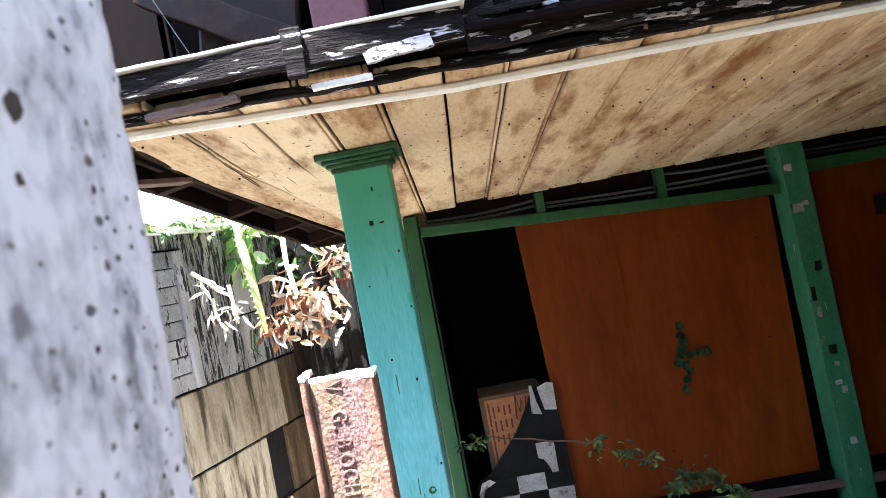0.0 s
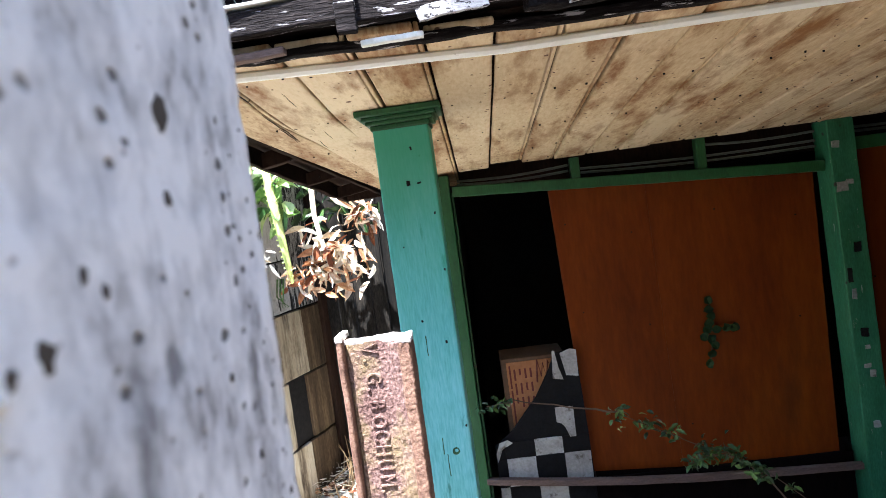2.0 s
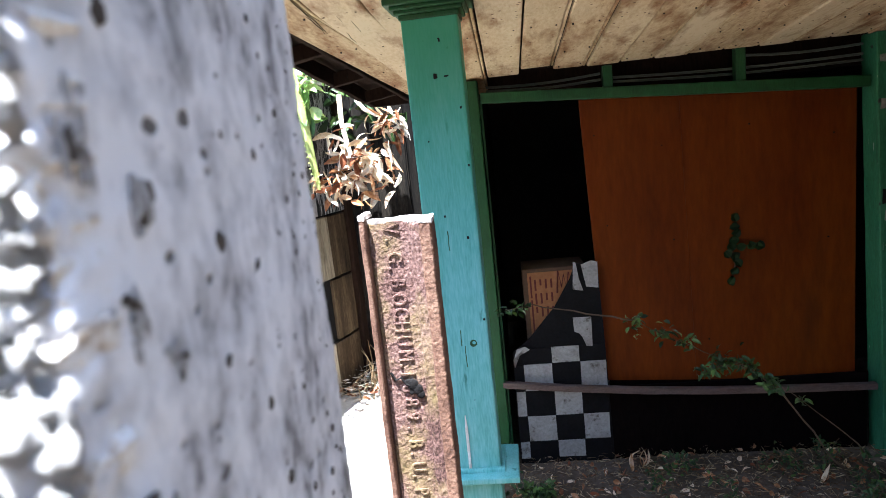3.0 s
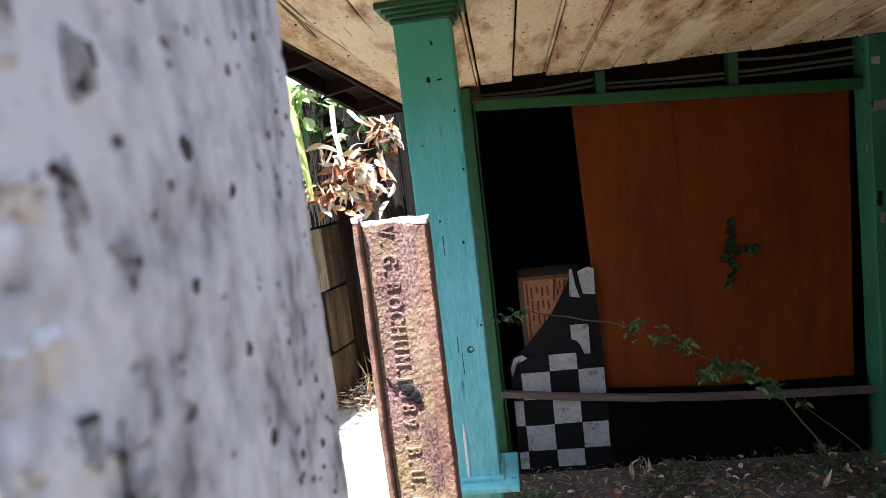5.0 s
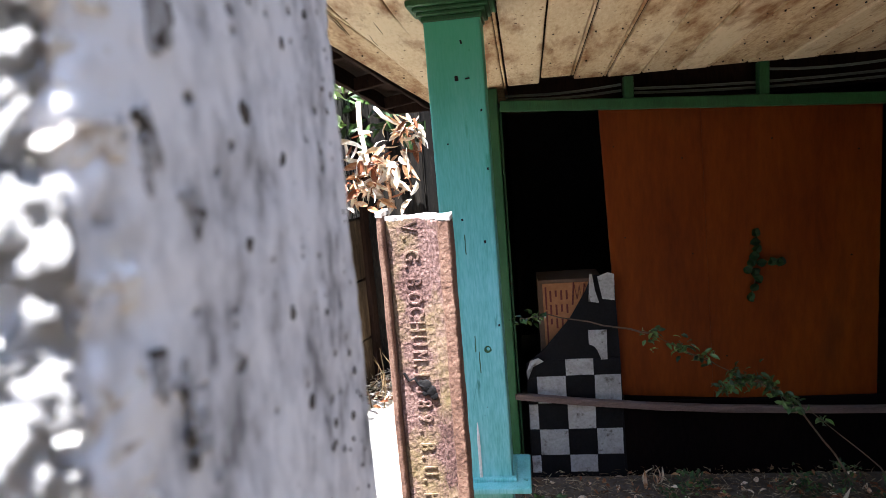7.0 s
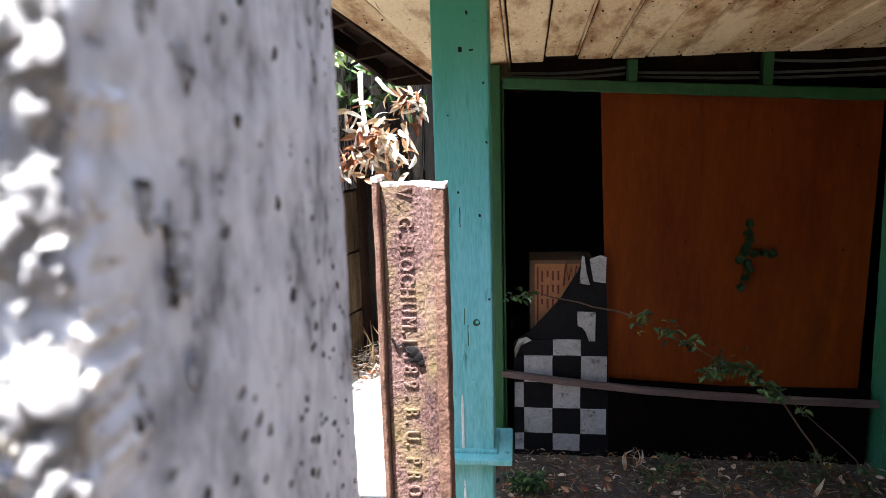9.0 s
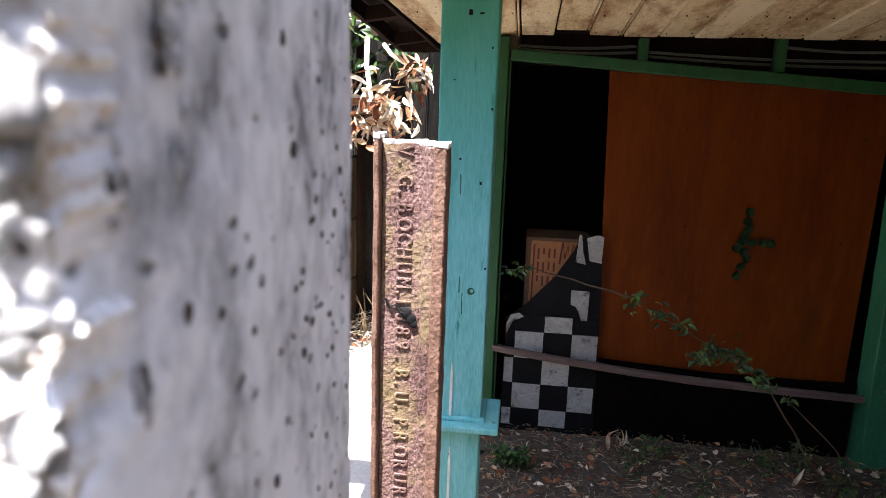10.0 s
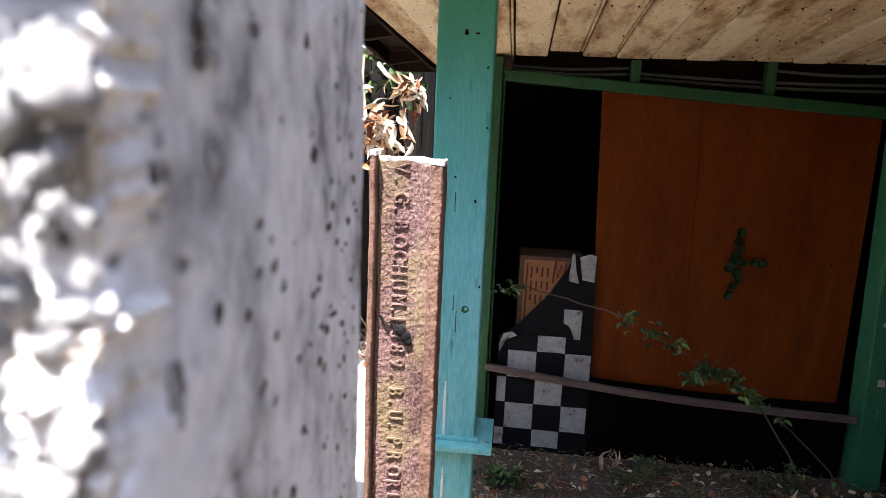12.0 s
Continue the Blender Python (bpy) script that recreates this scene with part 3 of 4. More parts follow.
# chips, plates and fixings on the post
for px, pz, w, h, m_ in ((1.755, 1.90, 0.035, 0.03, VINYL_W), (1.765, 1.70, 0.05, 0.045, VINYL_W), (1.80, 1.72, 0.03, 0.02, VINYL_W), (1.80, 1.41, 0.03, 0.045, TAR), (1.785, 1.00, 0.035, 0.04, TAR),
                         (1.76, 1.19, 0.02, 0.05, VINYL_W), (1.78, 0.84, 0.03, 0.02, VINYL_W), (1.80, 0.80, 0.025, 0.035, VINYL_W), (1.79, 0.55, 0.03, 0.03, VINYL_W),
                         (1.75, 1.28, 0.02, 0.07, TAR), (1.79, 0.93, 0.025, 0.02, VINYL_W)):
    part("plate" if m_ is TAR else "paint_chip", box(px - 0.038 + post_lean(pz) - w / 2, px - 0.038 + post_lean(pz) + w / 2, WALL - 0.081, WALL - 0.074, pz + 0.012 - h / 2, pz + 0.012 + h / 2, 0.001, (3, 0, 3), 0.004, 40), m_, wall)

# closed room behind, its darkness put into near-black walls
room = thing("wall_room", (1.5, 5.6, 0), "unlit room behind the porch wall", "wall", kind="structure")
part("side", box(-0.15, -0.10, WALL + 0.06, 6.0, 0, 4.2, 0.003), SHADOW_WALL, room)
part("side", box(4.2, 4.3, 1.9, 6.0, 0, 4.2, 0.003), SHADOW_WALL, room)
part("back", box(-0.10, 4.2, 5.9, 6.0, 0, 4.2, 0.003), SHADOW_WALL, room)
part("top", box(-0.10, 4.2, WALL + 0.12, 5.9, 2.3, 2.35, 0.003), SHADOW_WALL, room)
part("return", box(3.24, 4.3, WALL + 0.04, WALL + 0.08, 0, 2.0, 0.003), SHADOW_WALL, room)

# orange panels
def orange_panel(x0, x1, z_left, z_right, lean, joints):
    """Plywood closing one bay: upright sheets that meet in hairline joints, with nail heads."""
    bay = thing("plywood_panel", ((x0 + x1) / 2, WALL + 0.05, 0.36), "orange-stained plywood sheets closing the green frame", "panel")
    ends = [0.0, *joints, 1.0]
    for k, (a_, b_) in enumerate(zip(ends, ends[1:])):
        own = box(a_ + 0.0006 * (k > 0), b_ - 0.0006, 0, 1, 0, 1, 0, (5, 0, 10))
        for v in own.verts:
            u, w, z = v.co
            top, low = z_left + (z_right - z_left) * u, 0.43 - 0.07 * u
            bow = 0.004 * noise.noise(Vector((x0 + u * 1.5, z * 1.5, 0)))
            v.co = Vector((x0 + (x1 - x0) * u + lean * (1 - z) * (1 - u), WALL + 0.045 + w * 0.014 + bow + 0.0015 * k, low + (top - low) * z))
        part("sheet", own, ORANGE, bay)
    for u, z in ((0.05, 1.70), (0.30, 1.62), (0.33, 1.15), (0.62, 1.68), (0.92, 1.60), (0.90, 1.10), (0.08, 1.25), (0.45, 0.62)):
        px = x0 + (x1 - x0) * u
        part("nail_head", tube([(px, WALL + 0.046, z), (px, WALL + 0.0385, z)], [0.004, 0.0035], 8), TAR, bay)


orange_panel(0.390, 1.668, 1.905, 1.820, 0.055, (0.37,))
orange_panel(1.81, 3.1, 1.90, 1.90, 0.0, ())
# Deep shade under the orange sheets is put into this panel's colour.
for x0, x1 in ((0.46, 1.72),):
    solid("lower_panel", box(x0, x1, WALL + 0.06, WALL + 0.075, 0.0, 0.46, 0.003, (6, 0, 3), 0.003), SHADE_BLACK, "lower wall panel coloured near black for its deep shade", "panel")
fix = thing("wall_bracket", (2.20, WALL + 0.03, 1.62), "small dark fixing on the orange sheet", "bracket")
part("plate", box(2.17, 2.24, WALL + 0.02, WALL + 0.044, 1.60, 1.70, 0.003), TAR, fix)

# sagging rail board
own = box(-0.098, 1.728, WALL - 0.055, WALL - 0.02, -0.016, 0.016, 0.004, (28, 0, 0), 0.002)
for v in own.verts:
    u = (v.co.x + 0.098) / 1.826
    v.co.z += 0.475 - 0.128 * u + 0.002 - 0.035 * math.sin(math.pi * u) * (1 - 0.4 * u)
solid("rail_board", own, GREY_WOOD, "sagging grey-brown board nailed across the opening", "board")
solid("rail_board", bar((1.81, WALL - 0.03, 0.345), (3.1, WALL - 0.03, 0.35), 0.03, 0.04, 0.004, 20, 0.002), GREY_WOOD, "grey-brown board nailed across the wall", "board")

# ---------------------------------------------------------------- porch column
col = thing("porch_column", (-0.155, 2.09, 0), "square teal porch column with moulded cap and ledge", "column")
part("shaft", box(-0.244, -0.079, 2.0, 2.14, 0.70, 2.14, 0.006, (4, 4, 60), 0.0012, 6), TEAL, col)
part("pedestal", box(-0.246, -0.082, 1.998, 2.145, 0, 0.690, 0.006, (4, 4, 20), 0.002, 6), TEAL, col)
for z0, z1, g in ((2.118, 2.134, 0.005), (2.133, 2.146, 0.016), (2.145, 2.158, 0.026), (2.157, 2.176, 0.042)):
    part("cap_moulding", box(-0.244 - g, -0.079 + g, 2.0 - g, 2.14 + g, z0, z1, 0.004), GREEN, col)
part("ledge", box(-0.296, -0.022, 1.950, 2.175, 0.688, 0.708, 0.004, (6, 4, 0), 0.001), TEAL, col)
part("ledge_moulding", box(-0.256, -0.066, 1.988, 2.15, 0.706, 0.722, 0.005), TEAL, col)
knot = tube([(-0.128, 2.0012, 1.141), (-0.128, 1.9985, 1.141)], [0.0125, 0.0105], 14)
for v in knot.verts:
    v.co.x = -0.128 + (v.co.x + 0.128) * (1 + 0.25 * noise.noise(v.co * 120))
part("knot", knot, GREEN, col, "dark knot")
part("knot_heart", tube([(-0.126, 1.9985, 1.143), (-0.126, 1.9975, 1.143)], [0.0055, 0.004], 9), TEAL, col)
# A sliver of sun on shaft and pedestal, modelled as tapering white strips.
for z0, z1, px in ((0.722, 0.905, -0.178), (0.36, 0.612, -0.176)):
    own = box(px - 0.0042, px + 0.0042, 1.9945, 2.001, z0, z1, 0.001, (0, 0, 8), 0.0006, 40)
    for v in own.verts:
        v.co.x = px + (v.co.x - px) * min(1.0, 0.25 + (z1 - v.co.z) / 0.06)
    part("paint_streak", own, WHITE_PAINT, col, "thin white streak standing for a sliver of sun")
for px, pz, w, h in ((-0.140, 2.055, 0.005, 0.010), (-0.160, 1.955, 0.009, 0.014), (-0.128, 1.952, 0.012, 0.005), (-0.095, 1.86, 0.005, 0.006), (-0.20, 1.77, 0.004, 0.005), (-0.088, 1.69, 0.005, 0.007), (-0.175, 1.545, 0.005, 0.007),
                     (-0.113, 1.475, 0.006, 0.009), (-0.088, 1.215, 0.005, 0.006), (-0.172, 1.47, 0.0025, 0.06), (-0.165, 1.16, 0.003, 0.05), (-0.155, 1.10, 0.0025, 0.07)):
    own = box(px - w / 2, px + w / 2, 1.9972, 2.001, pz - h / 2, pz + h / 2, 0.001, (2, 0, 3), 0.0018, 90)
    part("nail_hole" if h < 0.03 else "scratch", own, TAR if h < 0.03 else GREEN, col)

# ---------------------------------------------------------------- rusted iron post with raised letters
iron = thing("iron_post", (-0.211, 1.42, 0), "rusted railway iron standing upright with raised letters", "post")


def leaning(bm):
    """The post leans a little, and so does all that is on it."""
    for v in bm.verts:
        v.co.x += -0.005 - (1.62 - v.co.z) * 0.003
    return bm


def scaly(bm, amp=0.0011):
    """Rust scale: small lumps and hollows over the skin."""
    for v in bm.verts:
        c = v.co
        v.co = c + Vector((0.35, -1, 0)) * amp * (noise.noise(c * 95) + 0.7 * noise.noise(c * 210) - 0.9 * max(0.0, noise.noise(c * 38) - 0.25))
    return bm


FRONT = 1.41
part("web", leaning(scaly(box(-0.274, -0.182, FRONT, FRONT + 0.02, 0.55, 1.622, 0.003, (34, 0, 360), 0.0012, 14))), RUST, iron)
part("web_foot", leaning(box(-0.274, -0.182, FRONT, FRONT + 0.02, 0, 0.55, 0.003, (6, 0, 40), 0.0012, 14)), RUST, iron)
part("foot_flange", leaning(scaly(box(-0.289, -0.275, FRONT - 0.022, FRONT + 0.05, 0, 1.636, 0.006, (3, 3, 240), 0.0014, 14), 0.0008)), RUST_EDGE, iron)
part("head_flange", leaning(scaly(box(-0.163, -0.135, FRONT - 0.024, FRONT + 0.045, 0, 1.620, 0.008, (6, 3, 240), 0.0014, 14), 0.0011)), RUST_EDGE, iron)
part("head_fillet", leaning(scaly(box(-0.187, -0.160, FRONT - 0.008, FRONT + 0.03, 0, 1.618, 0.006, (6, 1, 240), 0.0014, 14), 0.0011)), RUST, iron)
own = box(-0.290, -0.274, FRONT - 0.023, FRONT + 0.05, 1.630, 1.641, 0.002, (3, 6, 0), 0.003, 60)
box(-0.276, -0.180, FRONT, FRONT + 0.02, 1.617, 1.628, 0.002, (14, 2, 0), 0.003, 60, own)
box(-0.186, -0.162, FRONT - 0.007, FRONT + 0.045, 1.615, 1.625, 0.002, (5, 6, 0), 0.003, 60, own)
box(-0.164, -0.134, FRONT - 0.024, FRONT + 0.045, 1.615, 1.625, 0.002, (6, 6, 0), 0.003, 60, own)
part("cut_end", leaning(own), SUNLIT_CUT, iron, "sawn end with the sun's brightness in its colour")


def letters(body, z_top, pitch, parent):
    """Raised letters that run downwards at an even pitch, their tops to the right, facing the path."""
    for k, ch in enumerate(body):
        cu = bpy.data.curves.new("letter", "FONT")
        cu.body, cu.size, cu.extrude, cu.offset, cu.bevel_depth = ch, 0.046, 0.0014, -0.0003, 0.0011
        tmp = new("letter", cu)
        me = bpy.data.meshes.new_from_object(tmp.evaluated_get(bpy.context.evaluated_depsgraph_get()))
        bpy.data.objects.remove(tmp)
        own = bmesh.new()
        own.from_mesh(me)
        bpy.data.meshes.remove(me)
        own.transform(Matrix(((0, 1, 0, -0.2395), (0, 0, -1, FRONT - 0.0012), (-0.74, 0, 0, z_top - pitch * k), (0, 0, 0, 1))))
        for v in own.verts:
            v.co += noise.noise_vector(v.co * 160) * 0.0008
        part("letter", leaning(own), RUST, parent, "raised cast letter " + ch if ch != "." else "raised cast full stop")


for body, z_top, pitch in (("V.", 1.616, 0.030), ("G.", 1.556, 0.031), ("BOCHUM.", 1.497, 0.0318), ("1889.", 1.290, 0.033), ("B.", 1.126, 0.031), ("U.", 1.072, 0.031), ("PRORUR", 1.008, 0.0345)):
    letters(body, z_top, pitch, iron)
bm = bmesh.new()
for i, (px, pz, r) in enumerate(((-0.222, 1.246, 0.013), (-0.212, 1.234, 0.012), (-0.232, 1.252, 0.007), (-0.206, 1.222, 0.009), (-0.226, 1.228, 0.006))):
    own = bmesh.new()
    bmesh.ops.create_icosphere(own, subdivisions=2, radius=r)
    own.transform(Matrix.Translation((px, FRONT - 0.004, pz + 0.012)) @ Matrix.Diagonal((1, 0.35, 1.1, 1)))
    join(bm, own)
tube([(-0.268, FRONT - 0.003, 1.288), (-0.258, FRONT - 0.004, 1.270), (-0.246, FRONT - 0.005, 1.276), (-0.236, FRONT - 0.005, 1.260), (-0.216, FRONT - 0.005, 1.254)], 0.0032, 5, bm)
part("tar_blot", bm, TAR, iron, "black tar blot")

# ---------------------------------------------------------------- concrete wall end close to the camera, its pebbles laid bare
conc = thing("concrete_post", (-0.16, 0.25, 0), "pale pitted concrete wall end with a rounded edge", "post")


def face_x(y):
    """Where the concrete's near face stands at a depth y."""
    return -0.0505 + 0.06 * (0.26 - y)


def end_y(z):
    """Where the concrete breaks off towards the path: a ragged line."""
    return 0.171 + 0.08 * min(0.12, max(-0.14, z - 1.72)) + 0.004 * noise.noise(Vector((3, 1, z * 30))) + 0.0025 * noise.noise(Vector((8, 1, z * 90))) + 0.0025 * noise.noise(Vector((6, 1, z * 240)))



for z0, z1, rows in ((-0.02, 1.4495, 40), (1.45, 2.05, 330), (2.0505, 3.0, 30)):
    own = box(-0.30, 0.0, 0.198, 0.352, z0, z1, 0.0, (60 if rows > 300 else 12, 34, rows), 0.0, 12)
    for v in own.verts:
        round_far = max(0.0, (v.co.y - 0.340) / 0.012) ** 2
        near = max(0.0, (0.352 - v.co.y) / 0.154)
        if v.co.x > -0.02:
            v.co += noise.noise_vector(v.co * 14) * 0.0012 + noise.noise_vector(v.co * 70) * 0.0005
            edge = min(1.0, max(0.0, (v.co.y - 0.330) / 0.02))
            v.co.y -= edge * (max(0.0, noise.noise(Vector((2.2, 0.3, v.co.z * 22)))) * 0.0035 + max(0.0, noise.noise(Vector((7.2, 0.3, v.co.z * 75)))) * 0.003 + max(0.0, noise.noise(Vector((5, 0.3, v.co.z * 190)))) * 0.003)
            v.co.x -= 0.002 * round_far
            v.co.x -= 0.0022 * max(0.0, 1.0 - (v.co.y - 0.198) / 0.022) * (0.5 + noise.noise(Vector((4, v.co.y * 90, v.co.z * 70))) + noise.noise(Vector((9, v.co.y * 220, v.co.z * 180))))
        v.co.y += (end_y(v.co.z) - 0.198) * near
        v.co.x += face_x(v.co.y)
    smooth(part("body", own, CONCRETE, conc))


def hollow(y, z, ry, rz, material, name):
    """A shallow hole or stain with a ragged outline on the near face."""
    own_ = bmesh.new()
    bmesh.ops.create_icosphere(own_, subdivisions=3, radius=1.0)
    for v_ in own_.verts:
        v_.co *= 1 + 0.55 * noise.noise(v_.co * 1.6 + Vector((y * 90, z * 70, 0))) + 0.25 * noise.noise(v_.co * 4 + Vector((y * 50, z * 40, 2)))
    own_.transform(Matrix.Translation((face_x(y) + 0.0002, y, z)) @ Matrix.Diagonal((0.0005, ry, rz, 1)))
    part(name, own_, material, conc)


for y, z, r in ((0.240, 1.771, 0.0026), (0.233, 1.741, 0.0016), (0.258, 1.718, 0.0017), (0.266, 1.689, 0.0018), (0.266, 1.760, 0.0013), (0.252, 1.799, 0.0013), (0.307, 1.806, 0.0011), (0.289, 1.672, 0.0012),
                (0.293, 1.709, 0.0010), (0.269, 1.911, 0.0040), (0.207, 1.862, 0.0024), (0.266, 1.889, 0.0017), (0.229, 1.870, 0.0014), (0.222, 1.874, 0.0015), (0.198, 1.861, 0.0016), (0.312, 1.915, 0.0012),
                (0.291, 1.836, 0.0011), (0.330, 1.870, 0.0010), (0.201, 1.823, 0.0024), (0.213, 1.659, 0.0012), (0.198, 1.664, 0.0018), (0.245, 1.60, 0.0015)):
    hollow(y, z, r * 1.0, r * 1.15, PIT, "pit")
rnd = random.Random(61)
for y, z, ry, rz in ((0.197, 1.712, 0.0045, 0.0075), (0.195, 1.722, 0.0030, 0.0030), (0.187, 1.727, 0.0030, 0.0040), (0.204, 1.785, 0.0040, 0.0080), (0.194, 1.764, 0.0040, 0.0060), (0.207, 1.752, 0.0030, 0.0050),
                     (0.186, 1.796, 0.0030, 0.0090), (0.183, 1.840, 0.0030, 0.0100), (0.180, 1.690, 0.0022, 0.0050), (0.182, 1.655, 0.0022, 0.0060), (0.199, 1.690, 0.0022, 0.0040)):
    for k in range(13):
        hollow(y + rnd.gauss(0, ry * 0.55), z + rnd.gauss(0, rz * 0.55), ry * rnd.uniform(0.15, 0.5), rz * rnd.uniform(0.12, 0.45), STAIN if k % 6 else PIT, "stain")
rnd = random.Random(23)
for i in range(80):                                  # small holes, thickest along the worn edge and low down
    if i < 50:
        y, z = 0.338 - abs(rnd.gauss(0, 0.028)), rnd.uniform(1.52, 1.98)
    else:
        y, z = rnd.uniform(0.215, 0.33), rnd.gauss(1.63, 0.022)
    r = rnd.uniform(0.0005, 0.0011)
    own = bmesh.new()
    bmesh.ops.create_icosphere(own, subdivisions=1, radius=r)
    own.transform(Matrix.Translation((face_x(y) + 0.0001, y, z)) @ Matrix.Diagonal((0.5, rnd.uniform(0.9, 2.0), rnd.uniform(0.9, 2.0), 1)))
    part("pit", own, PIT, conc)
own = box(-0.042, 0.0012, 0, 0.01, 1.50, 2.0, 0.0, (90, 0, 900))
for v in own.verts:
    x, y, z = v.co
    lump = 0.0
    for scale, amp in ((120, 0.0036), (300, 0.0018), (700, 0.0008)):
        near_d = noise.voronoi(Vector((x * 0.9, 0.2, z)) * scale + Vector((0, 0, 0.6 * noise.noise(Vector((x, 1, z)) * 200))))[0]
        lump += amp * (near_d[1] - near_d[0] - 0.3)
    lump += 0.0025 * noise.noise(Vector((x, 3, z)) * 45)
    v.co.y = 0.183 + 0.10 * min(0.12, max(-0.14, z - 1.72)) - (y < 0.005) * (0.013 + lump)
    v.co.x = x + face_x(end_y(z)) - 0.003 * (1 + noise.noise(Vector((1, 7, z * 130))) + noise.noise(Vector((1, 9, z * 300))))
part("broken_end", own, MORTAR, conc, "broken end of crumbling pale mortar")
pebbles = []
for i in range(7):
    me = bpy.data.meshes.new("stone")
    own = bmesh.new()
    bmesh.ops.create_icosphere(own, subdivisions=3, radius=1.0)
    for v in own.verts:
        v.co *= 1 + 0.7 * noise.noise(v.co * 1.2 + Vector((i * 9, 0, 0))) + 0.42 * noise.noise(v.co * 2.9 + Vector((0, i * 7, 0))) + 0.16 * noise.noise(v.co * 8 + Vector((0, 0, i * 5)))
    own.to_mesh(me)
    own.free()
    me.materials.append(LIMESTONE)
    for p in me.polygons:
        p.use_smooth = True
    pebbles.append(me)
rnd = random.Random(5)
base = whole(conc)
placed = []
for i in range(9000):
    u, z = rnd.uniform(-0.001, 0.028), rnd.uniform(1.60, 1.875)
    r = rnd.choice((0.0012, 0.0016, 0.0022, 0.003, 0.0038, 0.0046))
    if noise.noise(Vector((u * 60, 5, z * 60))) < -0.28:
        continue
    if any((u - a) ** 2 + (z - b) ** 2 < (0.66 * (r + c)) ** 2 for a, b, c in placed):
        continue
    placed.append((u, z, r))
    if len(placed) > 280:
        break
    ob = new("stone", pebbles[i % 7])
    ob.parent = conc
    ob.location = Vector((face_x(end_y(z)) - 0.003 - u, end_y(z) + rnd.uniform(-0.006, -0.001), z)) - base
    ob.rotation_euler = (rnd.uniform(-0.4, 0.4), rnd.uniform(0, 6), rnd.uniform(-0.4, 0.4))
    ob.scale = (r, r * rnd.uniform(0.45, 0.7), r * rnd.uniform(0.85, 1.15))

# ---------------------------------------------------------------- side wall, fence and what hangs over them
side = thing("wall_side", (-1.5, 3.6, 0), "weathered side wall of large slabs and stacked bricks", "wall", kind="structure")
A, D = Vector((-1.55, 3.52, 0)), Vector((0.31, 0.95, 0)).normalized()
N = Vector((D.y, -D.x, 0))


def on_wall(own, s0=0.0):
    """Turns a box built along x (y is depth towards the path) onto the side wall."""
    m = Matrix((D, -N, Vector((0, 0, 1)))).transposed().to_4x4()
    m.translation = A
    own.transform(m)
    return own


part("core", on_wall(box(-4.2, 1.20, 0.02, 0.16, 0, 2.2, 0.004)), TAR, side)
for k, (z0, z1, off) in enumerate(((0.0, 0.42, 0.3), (0.425, 0.865, -0.1), (0.87, 1.312, 0.45))):
    s = -4.2 + off
    while s < 1.18:
        e = min(s + 1.25, 1.18 if s > 0.7 else 0.86 + 0.05 * k)
        # Slabs towards the fence corner take the darker tan.
        part("slab", on_wall(box(s + 0.004, e - 0.004, -0.004, 0.03, z0 + 0.004, z1 - 0.004, 0.006, (12, 0, 6), 0.003, 5)), DARK_TAN if s > 0.7 else TAN_WALL, side)
        s = 0.86 + 0.05 * k if s < 0.7 < s + 1.25 else s + 1.25
for k in range(7):
    part("brick", on_wall(box(-0.30, 0.168, -0.002, 0.03, 1.420 + k * 0.0985, 1.420 + k * 0.0985 + 0.092, 0.004, (6, 0, 2), 0.002, 12)), PLANK_WALL, side)
for s0, s1, z0, z1, pr, m_ in ((-1.3, -0.306, 1.32, 2.2, 0.0, PLANK_WALL), (-0.30, 0.168, 1.32, 1.414, 0.0, PLANK_WALL), (-0.30, 0.24, 2.112, 2.2, 0.0, STREAKED), (0.172, 0.236, 1.32, 2.108, 0.014, PLANK_WALL), (0.24, 0.40, 1.32, 2.2, 0.0, STREAKED),
                               (0.405, 0.62, 1.66, 2.2, 0.010, STREAKED), (0.405, 0.56, 1.32, 1.655, 0.0, PLANK_WALL), (0.565, 0.66, 1.32, 1.655, 0.004, STREAKED), (0.625, 0.86, 1.66, 2.2, 0.0, PLANK_WALL), (0.665, 0.86, 1.32, 1.655, 0.0, PLANK_WALL),
                               (0.865, 1.18, 1.32, 2.2, 0.004, STREAKED)):
    part("panel", on_wall(box(s0 + 0.003, s1 - 0.003, -0.004 - pr, 0.03, z0 + 0.003, z1 - 0.003, 0.004, (4, 0, 14), 0.003, 9)), m_, side)
part("ledge", on_wall(box(0.41, 0.60, -0.03, 0.0, 1.645, 1.668, 0.003, (6, 0, 0), 0.002, 9)), GREY_WOOD, side, "weathered wooden ledge")
part("coping", on_wall(box(-4.2, 1.2, -0.03, 0.18, 2.2, 2.24, 0.008, (30, 0, 0), 0.006)), LIMESTONE, side)
part("corner_post", on_wall(box(1.185, 1.26, -0.03, 0.1, 0, 2.3, 0.006, (0, 0, 20), 0.006)), DARK_WOOD, side)

fence = thing("fence", (-0.6, 4.9, 0), "vertical plank fence with deep shade put into its near-black colour", "fence")
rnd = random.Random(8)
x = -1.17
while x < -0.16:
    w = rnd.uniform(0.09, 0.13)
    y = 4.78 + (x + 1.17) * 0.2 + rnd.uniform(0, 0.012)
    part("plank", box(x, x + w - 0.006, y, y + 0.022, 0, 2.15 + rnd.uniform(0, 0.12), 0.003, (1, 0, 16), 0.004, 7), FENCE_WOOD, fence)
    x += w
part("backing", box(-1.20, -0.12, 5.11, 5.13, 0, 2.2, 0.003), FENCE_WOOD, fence)
